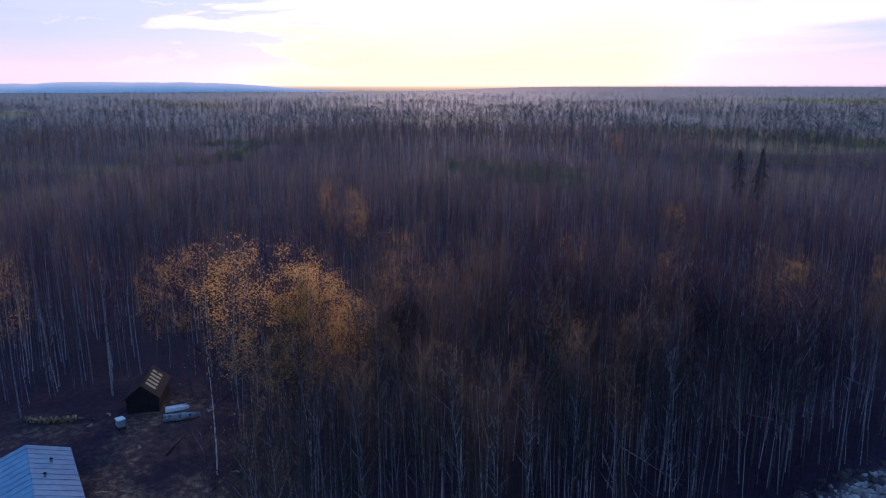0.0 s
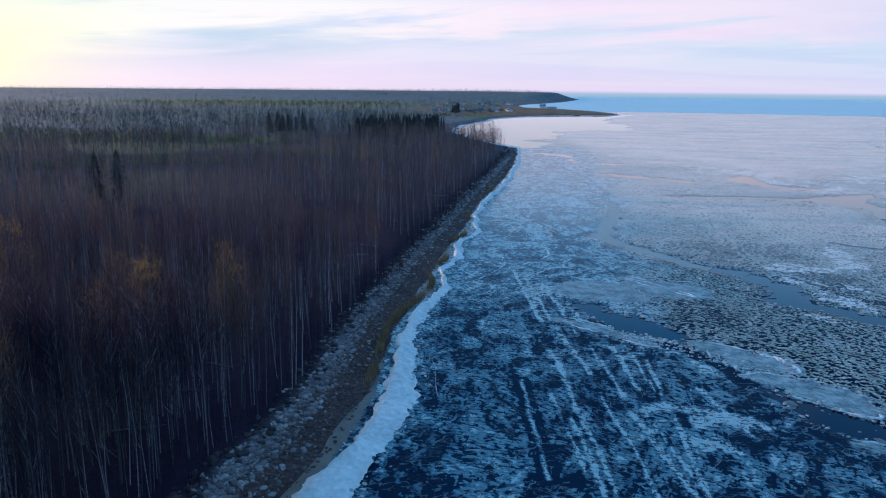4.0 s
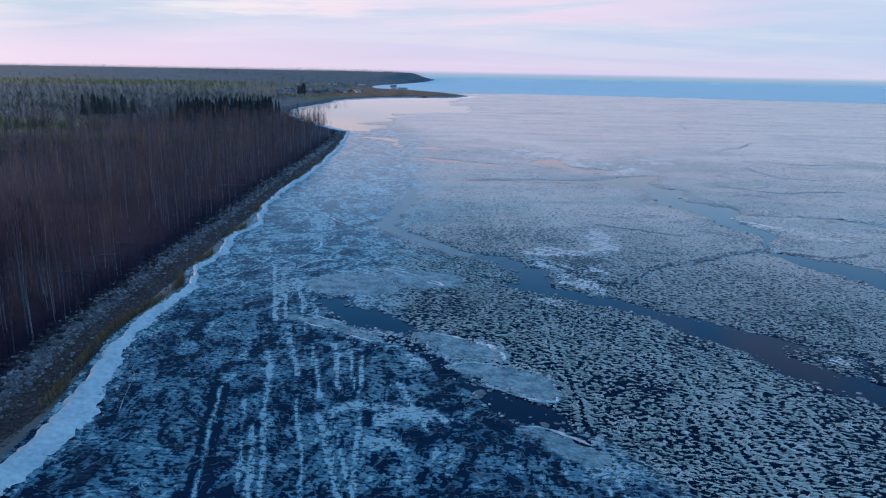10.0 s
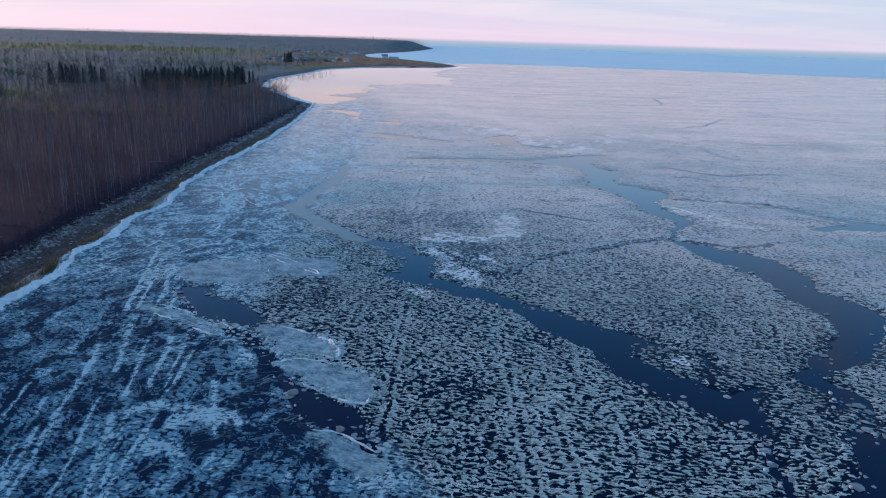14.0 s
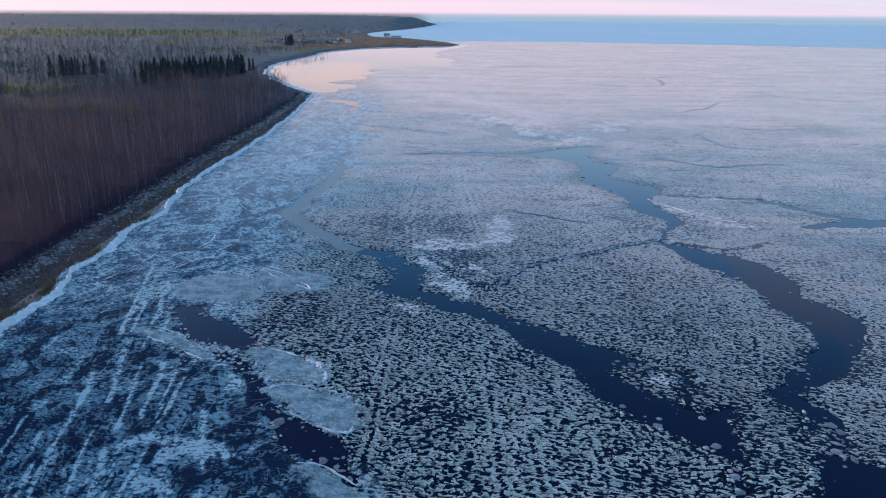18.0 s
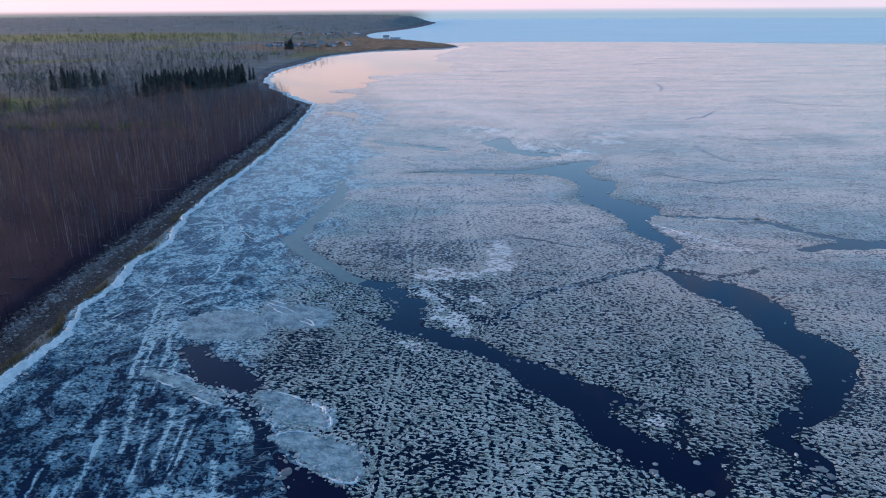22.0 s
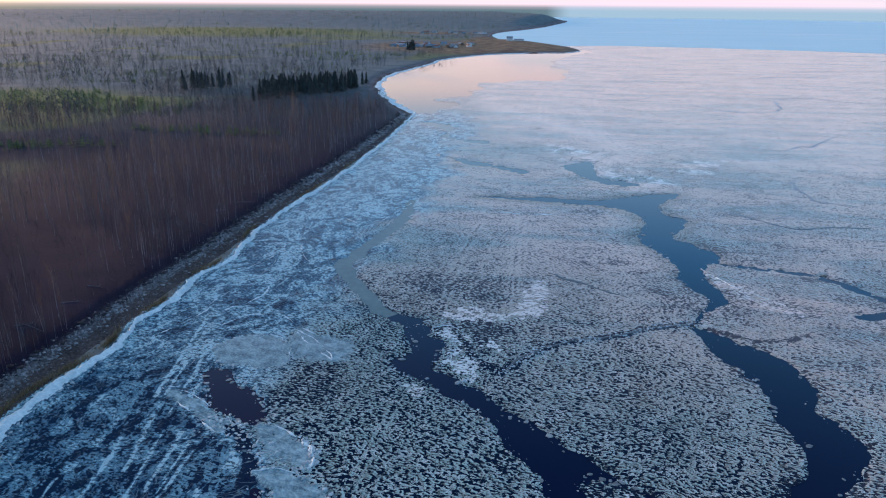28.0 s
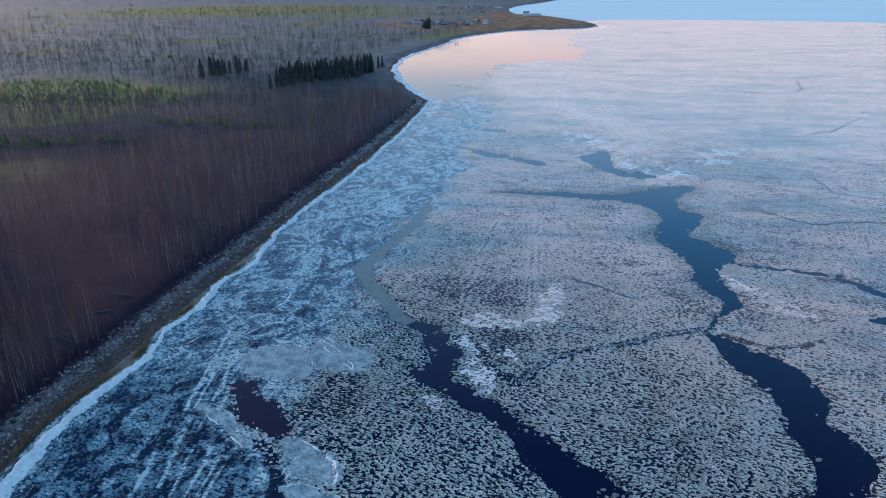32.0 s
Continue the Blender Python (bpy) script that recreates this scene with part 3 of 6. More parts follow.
def spline(points, closed=True, step=2.0):
    """A smooth line through a few points."""
    p = np.array(points, float)
    n = len(p)
    out = []
    for i in range(n if closed else n - 1):
        a, b, c, d = (p[(i + k) % n] if closed else p[min(max(i + k, 0), n - 1)] for k in (-1, 0, 1, 2))
        m = max(2, int(np.linalg.norm(c - b) / step))
        t = np.linspace(0, 1, m, endpoint=False)[:, None]
        out.append(0.5 * (2 * b + (c - a) * t + (2 * a - 5 * b + 4 * c - d) * t**2 + (3 * b - a - 3 * c + d) * t**3))
    if not closed:
        out.append(p[-1:])
    return np.concatenate(out)


def signed(poly, x, y, reach=30.0):
    """Distance to a closed outline, negative inside; points far outside get reach."""
    out = np.full(x.shape, float(reach))
    lo, hi = poly.min(0) - reach, poly.max(0) + reach
    pick = np.where((x > lo[0]) & (x < hi[0]) & (y > lo[1]) & (y < hi[1]))[0]
    a, b = poly, np.roll(poly, -1, 0)
    ab = b - a
    ll = (ab**2).sum(1) + 1e-9
    for part in np.array_split(pick, max(1, len(pick) * len(poly) // 4000000)):
        px, py = x[part][:, None], y[part][:, None]
        s = np.clip(((px - a[:, 0]) * ab[:, 0] + (py - a[:, 1]) * ab[:, 1]) / ll, 0, 1)
        d = np.sqrt(((a[:, 0] + s * ab[:, 0] - px) ** 2 + (a[:, 1] + s * ab[:, 1] - py) ** 2).min(1))
        cross = ((a[:, 1] > py) != (b[:, 1] > py)) & (px < ab[:, 0] * (py - a[:, 1]) / np.where(ab[:, 1] == 0, 1e-9, ab[:, 1]) + a[:, 0])
        out[part] = np.where(cross.sum(1) % 2 == 1, -d, d)
    return out


def to_line(line, x, y, reach=200.0):
    """Distance to an open line."""
    out = np.full(x.shape, float(reach))
    lo, hi = line.min(0) - reach, line.max(0) + reach
    pick = np.where((x > lo[0]) & (x < hi[0]) & (y > lo[1]) & (y < hi[1]))[0]
    a, ab = line[:-1], np.diff(line, axis=0)
    ll = (ab**2).sum(1) + 1e-9
    for part in np.array_split(pick, max(1, len(pick) * len(line) // 4000000)):
        px, py = x[part][:, None], y[part][:, None]
        s = np.clip(((px - a[:, 0]) * ab[:, 0] + (py - a[:, 1]) * ab[:, 1]) / ll, 0, 1)
        out[part] = np.minimum(reach, np.sqrt(((a[:, 0] + s * ab[:, 0] - px) ** 2 + (a[:, 1] + s * ab[:, 1] - py) ** 2).min(1)))
    return out


def smooth(a, lo, hi):
    t = np.clip((a - lo) / (hi - lo), 0, 1)
    return t * t * (3 - 2 * t)


def sheet(name, co, faces, mat, shade=True, masks=None):
    """A mesh object from arrays: faces is (n, 3) or (n, 4)."""
    me = bpy.data.meshes.new(name)
    k = faces.shape[1]
    me.vertices.add(len(co))
    me.vertices.foreach_set("co", np.ascontiguousarray(co, np.float32).ravel())
    me.loops.add(faces.size)
    me.loops.foreach_set("vertex_index", np.ascontiguousarray(faces, np.int32).ravel())
    me.polygons.add(len(faces))
    me.polygons.foreach_set("loop_start", np.arange(0, faces.size, k, dtype=np.int32))
    me.polygons.foreach_set("loop_total", np.full(len(faces), k, np.int32))
    me.polygons.foreach_set("use_smooth", np.full(len(faces), shade))
    for key, values in (masks or {}).items():
        layer = me.attributes.new(key, "FLOAT", "POINT")
        layer.data.foreach_set("value", np.ascontiguousarray(values, np.float32))
    me.materials.append(mat)
    me.update(calc_edges=True)
    me.validate()
    return new(name, me)


def polar(centre, angles, radii):
    """A fan-shaped grid of points: x, y and quads. Angles in degrees to the left of +y."""
    a, r = np.meshgrid(np.radians(angles), radii)
    x, y = centre[0] - np.sin(a) * r, centre[1] + np.cos(a) * r
    rows, cols = a.shape
    i = (np.arange(rows - 1)[:, None] * cols + np.arange(cols - 1)).ravel()
    return x.ravel(), y.ravel(), np.stack([i, i + cols, i + cols + 1, i + 1], 1)[:, ::-1]


def mesh_of(name, bm, mat, shade=False):
    me = bpy.data.meshes.new(name)
    bm.to_mesh(me)
    bm.free()
    me.materials.append(mat)
    if shade:
        me.polygons.foreach_set("use_smooth", np.full(len(me.polygons), True))
    return me


def part(name, bm, mat, parent, label="", shade=False):
    ob = new(name, mesh_of(name, bm, mat, shade))
    ob.parent = parent
    if label:
        ob["label"] = label
    return ob


def box(bm, size, at=(0, 0, 0), turn=(0, 0, 0), bevel=0.0):
    """Adds a box of that size with its centre at that place."""
    m = pose(*at, *turn) @ Matrix.Diagonal((*size, 1))
    made = bmesh.ops.create_cube(bm, size=1.0, matrix=m)
    if bevel:
        edges = {e for v in made["verts"] for e in v.link_edges}
        bmesh.ops.bevel(bm, geom=list(edges), offset=bevel, segments=2, affect="EDGES")
    return bm


def thing(name, at, label, category, group="", turn=0.0):
    ob = new(name)
    ob.matrix_basis = pose(*at, 0, 0, turn)
    return tagged(ob, label, category, group)


def tube(bm, line, radii, sides=6):
    """A tapering limb along a line."""
    rings = []
    for k, (p, r) in enumerate(zip(line, radii)):
        p = Vector(p)
        q = Vector(line[min(k + 1, len(line) - 1)]) - Vector(line[max(k - 1, 0)])
        u = q.normalized().orthogonal().normalized()
        w = q.normalized().cross(u)
        rings.append([bm.verts.new(p + r * (math.cos(a) * u + math.sin(a) * w)) for a in [2 * math.pi * s / sides for s in range(sides)]])
    for a, b in zip(rings, rings[1:]):
        for s in range(sides):
            bm.faces.new((a[s], a[(s + 1) % sides], b[(s + 1) % sides], b[s]))
    bm.faces.new(rings[-1])
    bm.faces.new(rings[0][::-1])
    return bm


# ---- plan: shore, leads, floes (metres) ----
SHORE = [(-120, -700), (-96, -300), (-88, -60), (-87, 20), (-86.8, 52), (-85.6, 68), (-85.9, 92), (-88.3, 112), (-88.9, 140), (-90, 175),
         (-90.2, 225), (-91, 271), (-89.8, 345), (-90.6, 445), (-96, 532), (-116, 577), (-130, 612), (-154, 667), (-176, 738), (-183, 790),
         (-187, 867), (-180, 940), (-173, 1000), (-170, 1090), (-148, 1160), (-118, 1225), (-84, 1262), (-30, 1296), (8, 1306), (34, 1372),
         (5, 1510), (-45, 1624), (-87, 1710), (-129, 1748), (-160, 1800), (-198, 2018), (-189, 2233), (-138, 2464), (-80, 2885), (-24, 3675),
         (-60, 4000), (-250, 4500), (-420, 5600)]
RIM_OUT = [(-86, -60), (-84.6, 20), (-83.2, 53), (-82.2, 70), (-82.2, 82), (-82.9, 90), (-84.4, 101), (-86, 112), (-86, 122), (-84.4, 134), (-84, 146),
           (-87, 157), (-85, 170), (-87.6, 189), (-84.8, 205), (-88.6, 238), (-89, 278), (-87, 314), (-86.6, 375), (-89.6, 455), (-95, 540)]
RIM_IN = [(-78, -60), (-78, 20), (-78.4, 53), (-78, 70), (-77.2, 78), (-78, 92), (-81, 104), (-82.8, 115), (-81.4, 125), (-80.6, 138), (-82, 148),
          (-85, 158), (-82, 173), (-84.8, 192), (-82, 206), (-86, 240), (-85.6, 282), (-84, 316), (-83.6, 372), (-86.8, 460), (-93, 545)]
LEAD_MAIN = [(-12.9, 169.1), (-15, 164.5), (-11.7, 160.1), (-10.3, 153.2), (-14.1, 147.5), (-11.8, 143.8), (-3.5, 140.1), (2.5, 134), (7.7, 131),
             (13, 125.6), (16.5, 117), (18.7, 114.7), (22.7, 109.4), (22.9, 105.4), (25.5, 99.8), (29.5, 94.5), (34.5, 89.5), (39.4, 84), (37.9, 76),
             (36, 60), (33, 35), (40, 35), (38, 62), (39.6, 78.3), (42, 86), (43.6, 92.8), (45.3, 97.7), (40.8, 95.9), (37.6, 99.3), (42.5, 107), (36, 112), (31, 116.5),
             (24.6, 123.2), (20.7, 127.5), (13.9, 132.7), (9.9, 136.8), (5.8, 139.6), (1.4, 143.4), (-4.7, 147.9), (-2.9, 152.6), (-3.8, 160.1), (-8.8, 163), (-7.9, 168.3)]
LEAD_EAST = [(-10, 303), (19, 301), (38, 298.6), (49.2, 292.2), (55.6, 275.8), (51, 257), (56.5, 242.3), (61.3, 229.1), (60.5, 216.3), (66.6, 199.6), (59.1, 182.8),
             (62.9, 164.1), (68.4, 154.2), (70.4, 147.2), (68.4, 141), (72, 130.5), (71, 122), (67, 116), (61, 108.5), (53.5, 100.8), (56, 95.5), (52, 89), (50.8, 83.6),
             (51, 78), (44, 66), (40, 40), (90, 40), (80, 74), (60, 82.5), (55.5, 84.5), (55.3, 86.4), (59.5, 92.4), (59.3, 97.2), (57.5, 101.6), (64, 104.6), (69, 108.7), (75, 114), (80.5, 122),
             (83.5, 131), (78.6, 144.1), (81.4, 151.7), (77, 166.9), (67, 175.8), (60.8, 184.8), (70.9, 200.5), (69.2, 213.3), (69.2, 229.2), (75.9, 237.6), (71.8, 251.6),
             (64.2, 259.8), (71.3, 283), (64.5, 289.6), (64.2, 306.9), (73.8, 326), (50.8, 316.4), (38.4, 307.9), (19, 307), (-10, 305)]
CHANNEL_PALE = [(-41.8, 290), (-40, 264), (-43, 241), (-46, 221), (-47.5, 207), (-37, 191), (-27.5, 177.5), (-20, 171), (-13.5, 168), (-11, 171.5), (-18, 174.5),
                (-24.5, 181), (-33.5, 194), (-41.5, 207.5), (-41, 220), (-38, 242), (-35.2, 264), (-39.5, 291)]
POOL_A = [(-55.7, 135.1), (-52.5, 137), (-48.5, 135.5), (-43.7, 131), (-40.3, 129.2), (-35.1, 123.2), (-32.2, 119.2), (-32.6, 117.6), (-36.7, 117), (-41.1, 118.7), (-46.5, 122.1), (-50.4, 128.4)]
POOL_B = [(-26.6, 98.4), (-18.6, 92), (-14.2, 89.8), (-12.1, 86.9), (-11.8, 82.9), (-9.2, 78), (-10.9, 78.5), (-14.6, 82.1), (-20.6, 86), (-25, 93.4)]
POOL_EAST = [(104, 197.5), (112, 200.5), (122, 203), (140, 205), (160, 206), (150, 199), (126, 196.5), (113, 196), (106, 195)]
CRACK_EAST = [(75, 233), (86, 231.8), (102, 229.2), (110, 222.6), (120, 210), (140, 196), (138, 194.5), (117, 208), (108, 220.4), (101, 227), (85, 230.4)]
BAY = [(-84, 556), (-72, 566), (-68, 607), (-76, 650), (-62, 716), (-75, 750), (-61, 782), (-28, 822), (9, 840), (14, 927), (-7, 1026), (-1, 1112), (16, 1242), (40, 1310),
       (60, 1372), (-20, 1400), (-240, 1300), (-260, 700), (-140, 560)]
MELT_A = [(-80, 500), (-54, 491), (-46, 450), (-22, 436), (-24, 428), (-50, 440), (-64, 478)]
MELT_B = [(-46, 394), (-22, 376), (14, 354), (4, 352), (-28, 368), (-48, 386)]
MELT_C = [(22, 371), (36, 388), (42, 357), (60, 342), (40, 331), (34, 350)]
MELTS = [MELT_A, MELT_B, MELT_C]
LEADS = [LEAD_MAIN, LEAD_EAST, CHANNEL_PALE, POOL_A, POOL_B, POOL_EAST, CRACK_EAST, BAY] + MELTS
ISLETS = [[(29.9, 109.6), (32.8, 111.8), (36.1, 109.8), (40, 109.9), (41.4, 106.9), (39.8, 102), (36.1, 100.1), (33.9, 101.9), (32.2, 105.6)],
          [(53.9, 91.5), (57.2, 91.5), (55.7, 87.8), (52.3, 84.9), (50.7, 85.6)]]
FLOES = [[(-58.5, 146.1), (-56.9, 151.1), (-52.3, 154.3), (-45.1, 155.1), (-39.8, 149.8), (-38.1, 141.3), (-43.9, 138.8), (-50.9, 138.8), (-54.7, 140.9)],
         [(-42.2, 159), (-33, 158), (-24, 154), (-27, 144), (-39.4, 148)],
         [(-60.6, 126.9), (-57, 127.1), (-49.9, 123.7), (-43.3, 119.4), (-38.6, 116), (-40, 112.7), (-46.2, 116.6), (-54, 121.8)],
         [(-33.9, 114.9), (-30.9, 117.5), (-23.6, 113.9), (-20.2, 110.8), (-18.6, 105.8), (-21.1, 104.5), (-25.8, 105.3), (-29.6, 109)],
         [(-29.2, 102), (-24.4, 104), (-18.7, 102.3), (-12.9, 98.8), (-11.9, 93.8), (-13.4, 89.8), (-18.7, 92.8), (-24.7, 97.6)],
         [(-19.2, 82.7), (-15.4, 82.1), (-10.4, 77.9), (-8.7, 75.1), (-11.2, 72.6), (-15.8, 76.1)]]
DRIFTS = [[(-8.5, 167.5), (-2.9, 169.3), (3.5, 160.9), (2.4, 158.8), (-3.1, 161.8)], [(-1.9, 151.3), (-0.8, 156.9), (6.6, 153), (7.3, 147.5), (4.8, 141.8), (2.1, 143.3)],
          [(6.9, 163.8), (10.3, 162.9), (10.8, 157.4), (8.4, 158.7)], [(14.3, 197.6), (16.9, 209.8), (20.6, 203.4), (20.7, 182.4), (11.6, 180.6)],
          [(-7.6, 136.8), (-5.7, 140.2), (-3.3, 137.6), (-3.5, 132.3), (-6, 132.7)], [(-6.9, 175), (-0.5, 184), (7.6, 181.7), (9.7, 176.5), (0.9, 174)],
          [(33, 106), (38, 108.5), (40.5, 106), (38, 103)], [(-42.5, 90), (-39.3, 89), (-40, 85.5), (-43.8, 86)], [(-38, 88.5), (-33, 87.8), (-34, 84), (-38.3, 84.5)],
          [(-33, 88), (-29.3, 86.3), (-30.3, 83), (-33.5, 84)], [(-38.8, 80), (-35.2, 80.7), (-35, 77.3), (-38.3, 76.8)], [(66, 226), (72, 222), (82, 206), (92, 196), (86, 194), (74, 208)]]
BARE_ZONE = [(-79.9, 122.4), (-75.3, 133.7), (-65.4, 136), (-56, 124), (-47.6, 116.1), (-38.1, 107.6), (-30.6, 103.8), (-25.6, 95), (-20.1, 83.3), (-11, 70), (0, 40), (-74, 40), (-74, 100)]
LAKE_EDGE = [(-2000, 1420), (39, 1480), (141, 1559), (367, 1519), (562, 1429), (808, 1354), (1600, 1100), (2600, 700)]

land_line = np.concatenate([spline(SHORE, False, 6.0), np.array([[-4900, 5600], [-6000, 0], [-4900, -5200], [-300, -5200]], float)])
shore_line = spline(SHORE, False, 6.0)


def land_depth(x, y):
    """How far inland a place lies; negative out on the lake."""
    wob = 1.6 * (fbm(x * 0.08, y * 0.08, 5) - 0.5) * smooth(np.abs(x + 40) + np.abs(y) * 0.1, 30, 60)
    return -signed(land_line, x, y, 8000.0) + wob


def ground_height(x, y, depth=None):
    d = land_depth(x, y) if depth is None else depth
    z = np.interp(d, [-60, -8, -3.0, -1.2, 3.5, 8, 11, 18, 60], [-3, -1.0, -0.10, 0.03, 0.42, 1.15, 1.9, 2.3, 2.9])
    z = z + 0.22 * (fbm(x * 0.12, y * 0.07, 9) - 0.5) * smooth(d, -6, -1) * (1 - smooth(d, 3, 8))
    z = z + smooth(d, 8, 40) * 1.2 * (fbm(x * 0.02, y * 0.02, 11) - 0.5)
    z = z + smooth(d, 5, 130) * smooth(y, 2300, 3300) * 30
    return z


def one_height(x, y):
    return float(ground_height(np.array([float(x)]), np.array([float(y)]))[0])


# ---- ground, water, ice ----
angles = np.concatenate([np.arange(-180, -40, 5.0), np.arange(-40, 100, 0.42), np.arange(100, 180.1, 5.0)])
radii = 12 * 1.0165 ** np.arange(0, 368)
gx, gy, quads = polar((-45, -10), angles, radii)
depth = land_depth(gx, gy)
gz = ground_height(gx, gy, depth)
far_k = np.maximum(0, np.hypot(gx, gy) - 450) * 0.012
tint = smooth(depth + 1.5 * (fbm(gx * 0.2, gy * 0.2, 23) - 0.5), 5.2 + far_k * 0.5, 8.2 + far_k)
far_off = np.hypot(gx + 45, gy + 10)
blot = fbm(gx * 0.006, gy * 0.006, 13)
in_yard = np.exp(-((((gx + 146) / 16) ** 2 + ((gy + 6) / 13) ** 2) ** 2)) + np.exp(-((((gx + 133) / 13) ** 2 + ((gy - 1) / 10) ** 2) ** 2))
olive = np.clip(0.7 * smooth(blot, 0.64, 0.74) * smooth(far_off, 250, 500) * (1 - smooth(gy, 1500, 2200)) + np.exp(-(((gx + 330) / 60) ** 2 + ((gy - 200) / 26) ** 2) ** 2) + np.exp(-(((gx + 425) / 90) ** 2 + ((gy - 530) / 75) ** 2) ** 2)
                + np.exp(-(((gx + 920) / 480) ** 2 + ((gy - 1930) / 340) ** 2) ** 2), 0, 1)
heath = smooth(gx, -240, -190) * smooth(gy, 1130, 1230) * (1 - smooth(gy, 1800, 1950))
heath = np.clip(heath + np.exp(-(((gx + 255) / 120) ** 2 + ((gy - 1400) / 180) ** 2) ** 2) + np.exp(-(((gx + 330) / 140) ** 2 + ((gy - 2020) / 80) ** 2) ** 2), 0, 1) * smooth(depth, 4, 16)
# scrub mask brings in the haze-tinted tone with distance
ground = sheet("ground", np.stack([gx, gy, gz], 1), quads, M_FLOOR, True,
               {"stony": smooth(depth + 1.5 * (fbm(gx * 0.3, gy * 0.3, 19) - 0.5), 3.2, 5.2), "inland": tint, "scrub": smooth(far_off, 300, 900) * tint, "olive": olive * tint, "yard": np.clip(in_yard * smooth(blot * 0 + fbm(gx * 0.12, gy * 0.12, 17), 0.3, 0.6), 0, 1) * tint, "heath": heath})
tagged(ground, "leaf-littered forest floor, darkened as if shaded, sloping to a gravel beach", "ground", kind="structure")

wx, wy, wq = polar((-30, -20), np.arange(-180, 181, 4.0), np.array([0.01, 40, 100, 200, 400, 800, 1600, 3000, 4950.0]))
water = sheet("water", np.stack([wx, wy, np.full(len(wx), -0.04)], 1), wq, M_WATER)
tagged(water, "still dark lake water that mirrors the dusk sky, far reflection painted in", "water", kind="structure")

lead_lines = [spline(p, True, 2.0) for p in LEADS]
islet_lines = [spline(p, True, 1.0) for p in ISLETS]
rim_in = spline(RIM_IN, False, 2.0)
rim_out = spline(RIM_OUT, False, 1.0)
lake_edge = np.array(LAKE_EDGE + [(2600, -300), (-2000, -300)], float)


def ice_room(x, y):
    """Positive on the ice, negative over open water."""
    jag = np.minimum(1.1, 0.75 + np.hypot(x, y) / 1200)
    wx_ = x + jag * (3.4 * (fbm(x * 0.22, y * 0.22, 21) - 0.5) + 1.3 * (vnoise(x * 0.9, y * 0.9, 25) - 0.5))
    wy_ = y + jag * (3.4 * (fbm(x * 0.22, y * 0.22, 22) - 0.5) + 1.3 * (vnoise(x * 0.9, y * 0.9, 26) - 0.5))
    d = np.full(x.shape, 40.0)
    for line in lead_lines[:7]:
        d = np.minimum(d, signed(line, wx_, wy_, 40.0))
    for line in islet_lines:
        d = np.maximum(d, -signed(line, wx_, wy_, 40.0))
    bx = x + 26 * (fbm(x * 0.012, y * 0.03, 31) - 0.5)
    by = y + 50 * (fbm(x * 0.012, y * 0.03, 32) - 0.5)
    tongue = 75 * np.maximum(0, fbm(x * 0.012, y * 0.05, 37, 4) - 0.47) * (1 - smooth(y, 700, 900))
    d = np.minimum(d, signed(lead_lines[7], bx, by, 40.0) + tongue)
    for line in lead_lines[8:]:
        d = np.minimum(d, signed(line, wx_, wy_, 40.0) + 16 * np.maximum(0, fbm(x * 0.07, y * 0.045, 35) - 0.36))
    edge = -signed(lake_edge, x + 60 * (fbm(x * 0.006, y * 0.006, 33) - 0.5), y + 260 * (fbm(x * 0.0035, y * 0.006, 34, 5) - 0.5), 3000.0)
    return np.minimum(d, edge)


angles = np.concatenate([np.arange(-178, -46, 4.0), np.arange(-46, 52.1, 0.2), np.arange(54, 183, 4.0)])
radii = np.concatenate([[0.5, 5, 10, 15, 20, 25, 30, 35, 40, 44, 48], 52 * 1.0085 ** np.arange(0, 405)])
ix, iy, iq = polar((-30, -20), angles, radii)
room = ice_room(ix, iy)
cell = 0.006 * np.hypot(ix + 30, iy + 20)
close = np.where(np.abs(room) < cell)[0]
e = 0.05
gradx = (ice_room(ix[close] + e, iy[close]) - room[close]) / e
grady = (ice_room(ix[close], iy[close] + e) - room[close]) / e
long2 = np.maximum(gradx**2 + grady**2, 0.25)
ix[close] -= np.clip(room[close] * gradx / long2, -cell[close], cell[close])
iy[close] -= np.clip(room[close] * grady / long2, -cell[close], cell[close])
room[close] = 0.0
on_land = land_depth(ix, iy)
keep = ((room[iq].max(1) > 0) & (room[iq].min(1) >= 0)) & (on_land[iq].max(1) < 1.5)
beyond_rim = np.interp(iy, rim_out[:, 1], rim_out[:, 0])
keep &= ~((ix[iq].max(1) < beyond_rim[iq].min(1) + 0.8) & (iy[iq].max(1) < 535))
iq = iq[keep]
from_eye = np.hypot(ix + 30, iy + 20)
floe = np.full(ix.shape, 20.0)
fx = ix + 3.2 * (fbm(ix * 0.3, iy * 0.3, 121) - 0.5) + 1.2 * (vnoise(ix * 1.1, iy * 1.1, 123) - 0.5)
fy = iy + 3.2 * (fbm(ix * 0.3, iy * 0.3, 122) - 0.5) + 1.2 * (vnoise(ix * 1.1, iy * 1.1, 124) - 0.5)
for p in FLOES:
    floe = np.minimum(floe, signed(spline(p, True, 1.5), fx, fy, 20.0))
drift = np.full(ix.shape, 20.0)
for p in DRIFTS:
    drift = np.minimum(drift, signed(spline(p, True, 1.5), fx, fy, 20.0))
bare_zone = signed(spline(BARE_ZONE, True, 3.0), ix, iy, 60.0)
off_shore = to_line(shore_line[(shore_line[:, 1] > -100) & (shore_line[:, 1] < 700)], ix, iy, 200.0)
patch = fbm(ix * 0.035, iy * 0.035, 41)
m_bare = np.clip(1.0 * (1 - smooth(bare_zone, -4, 10)) + 0.75 * smooth(patch, 0.56, 0.75) * (1 - smooth(from_eye, 200, 420)), 0, 1)
m_floe = 1 - smooth(floe, -1.0, 0.5)
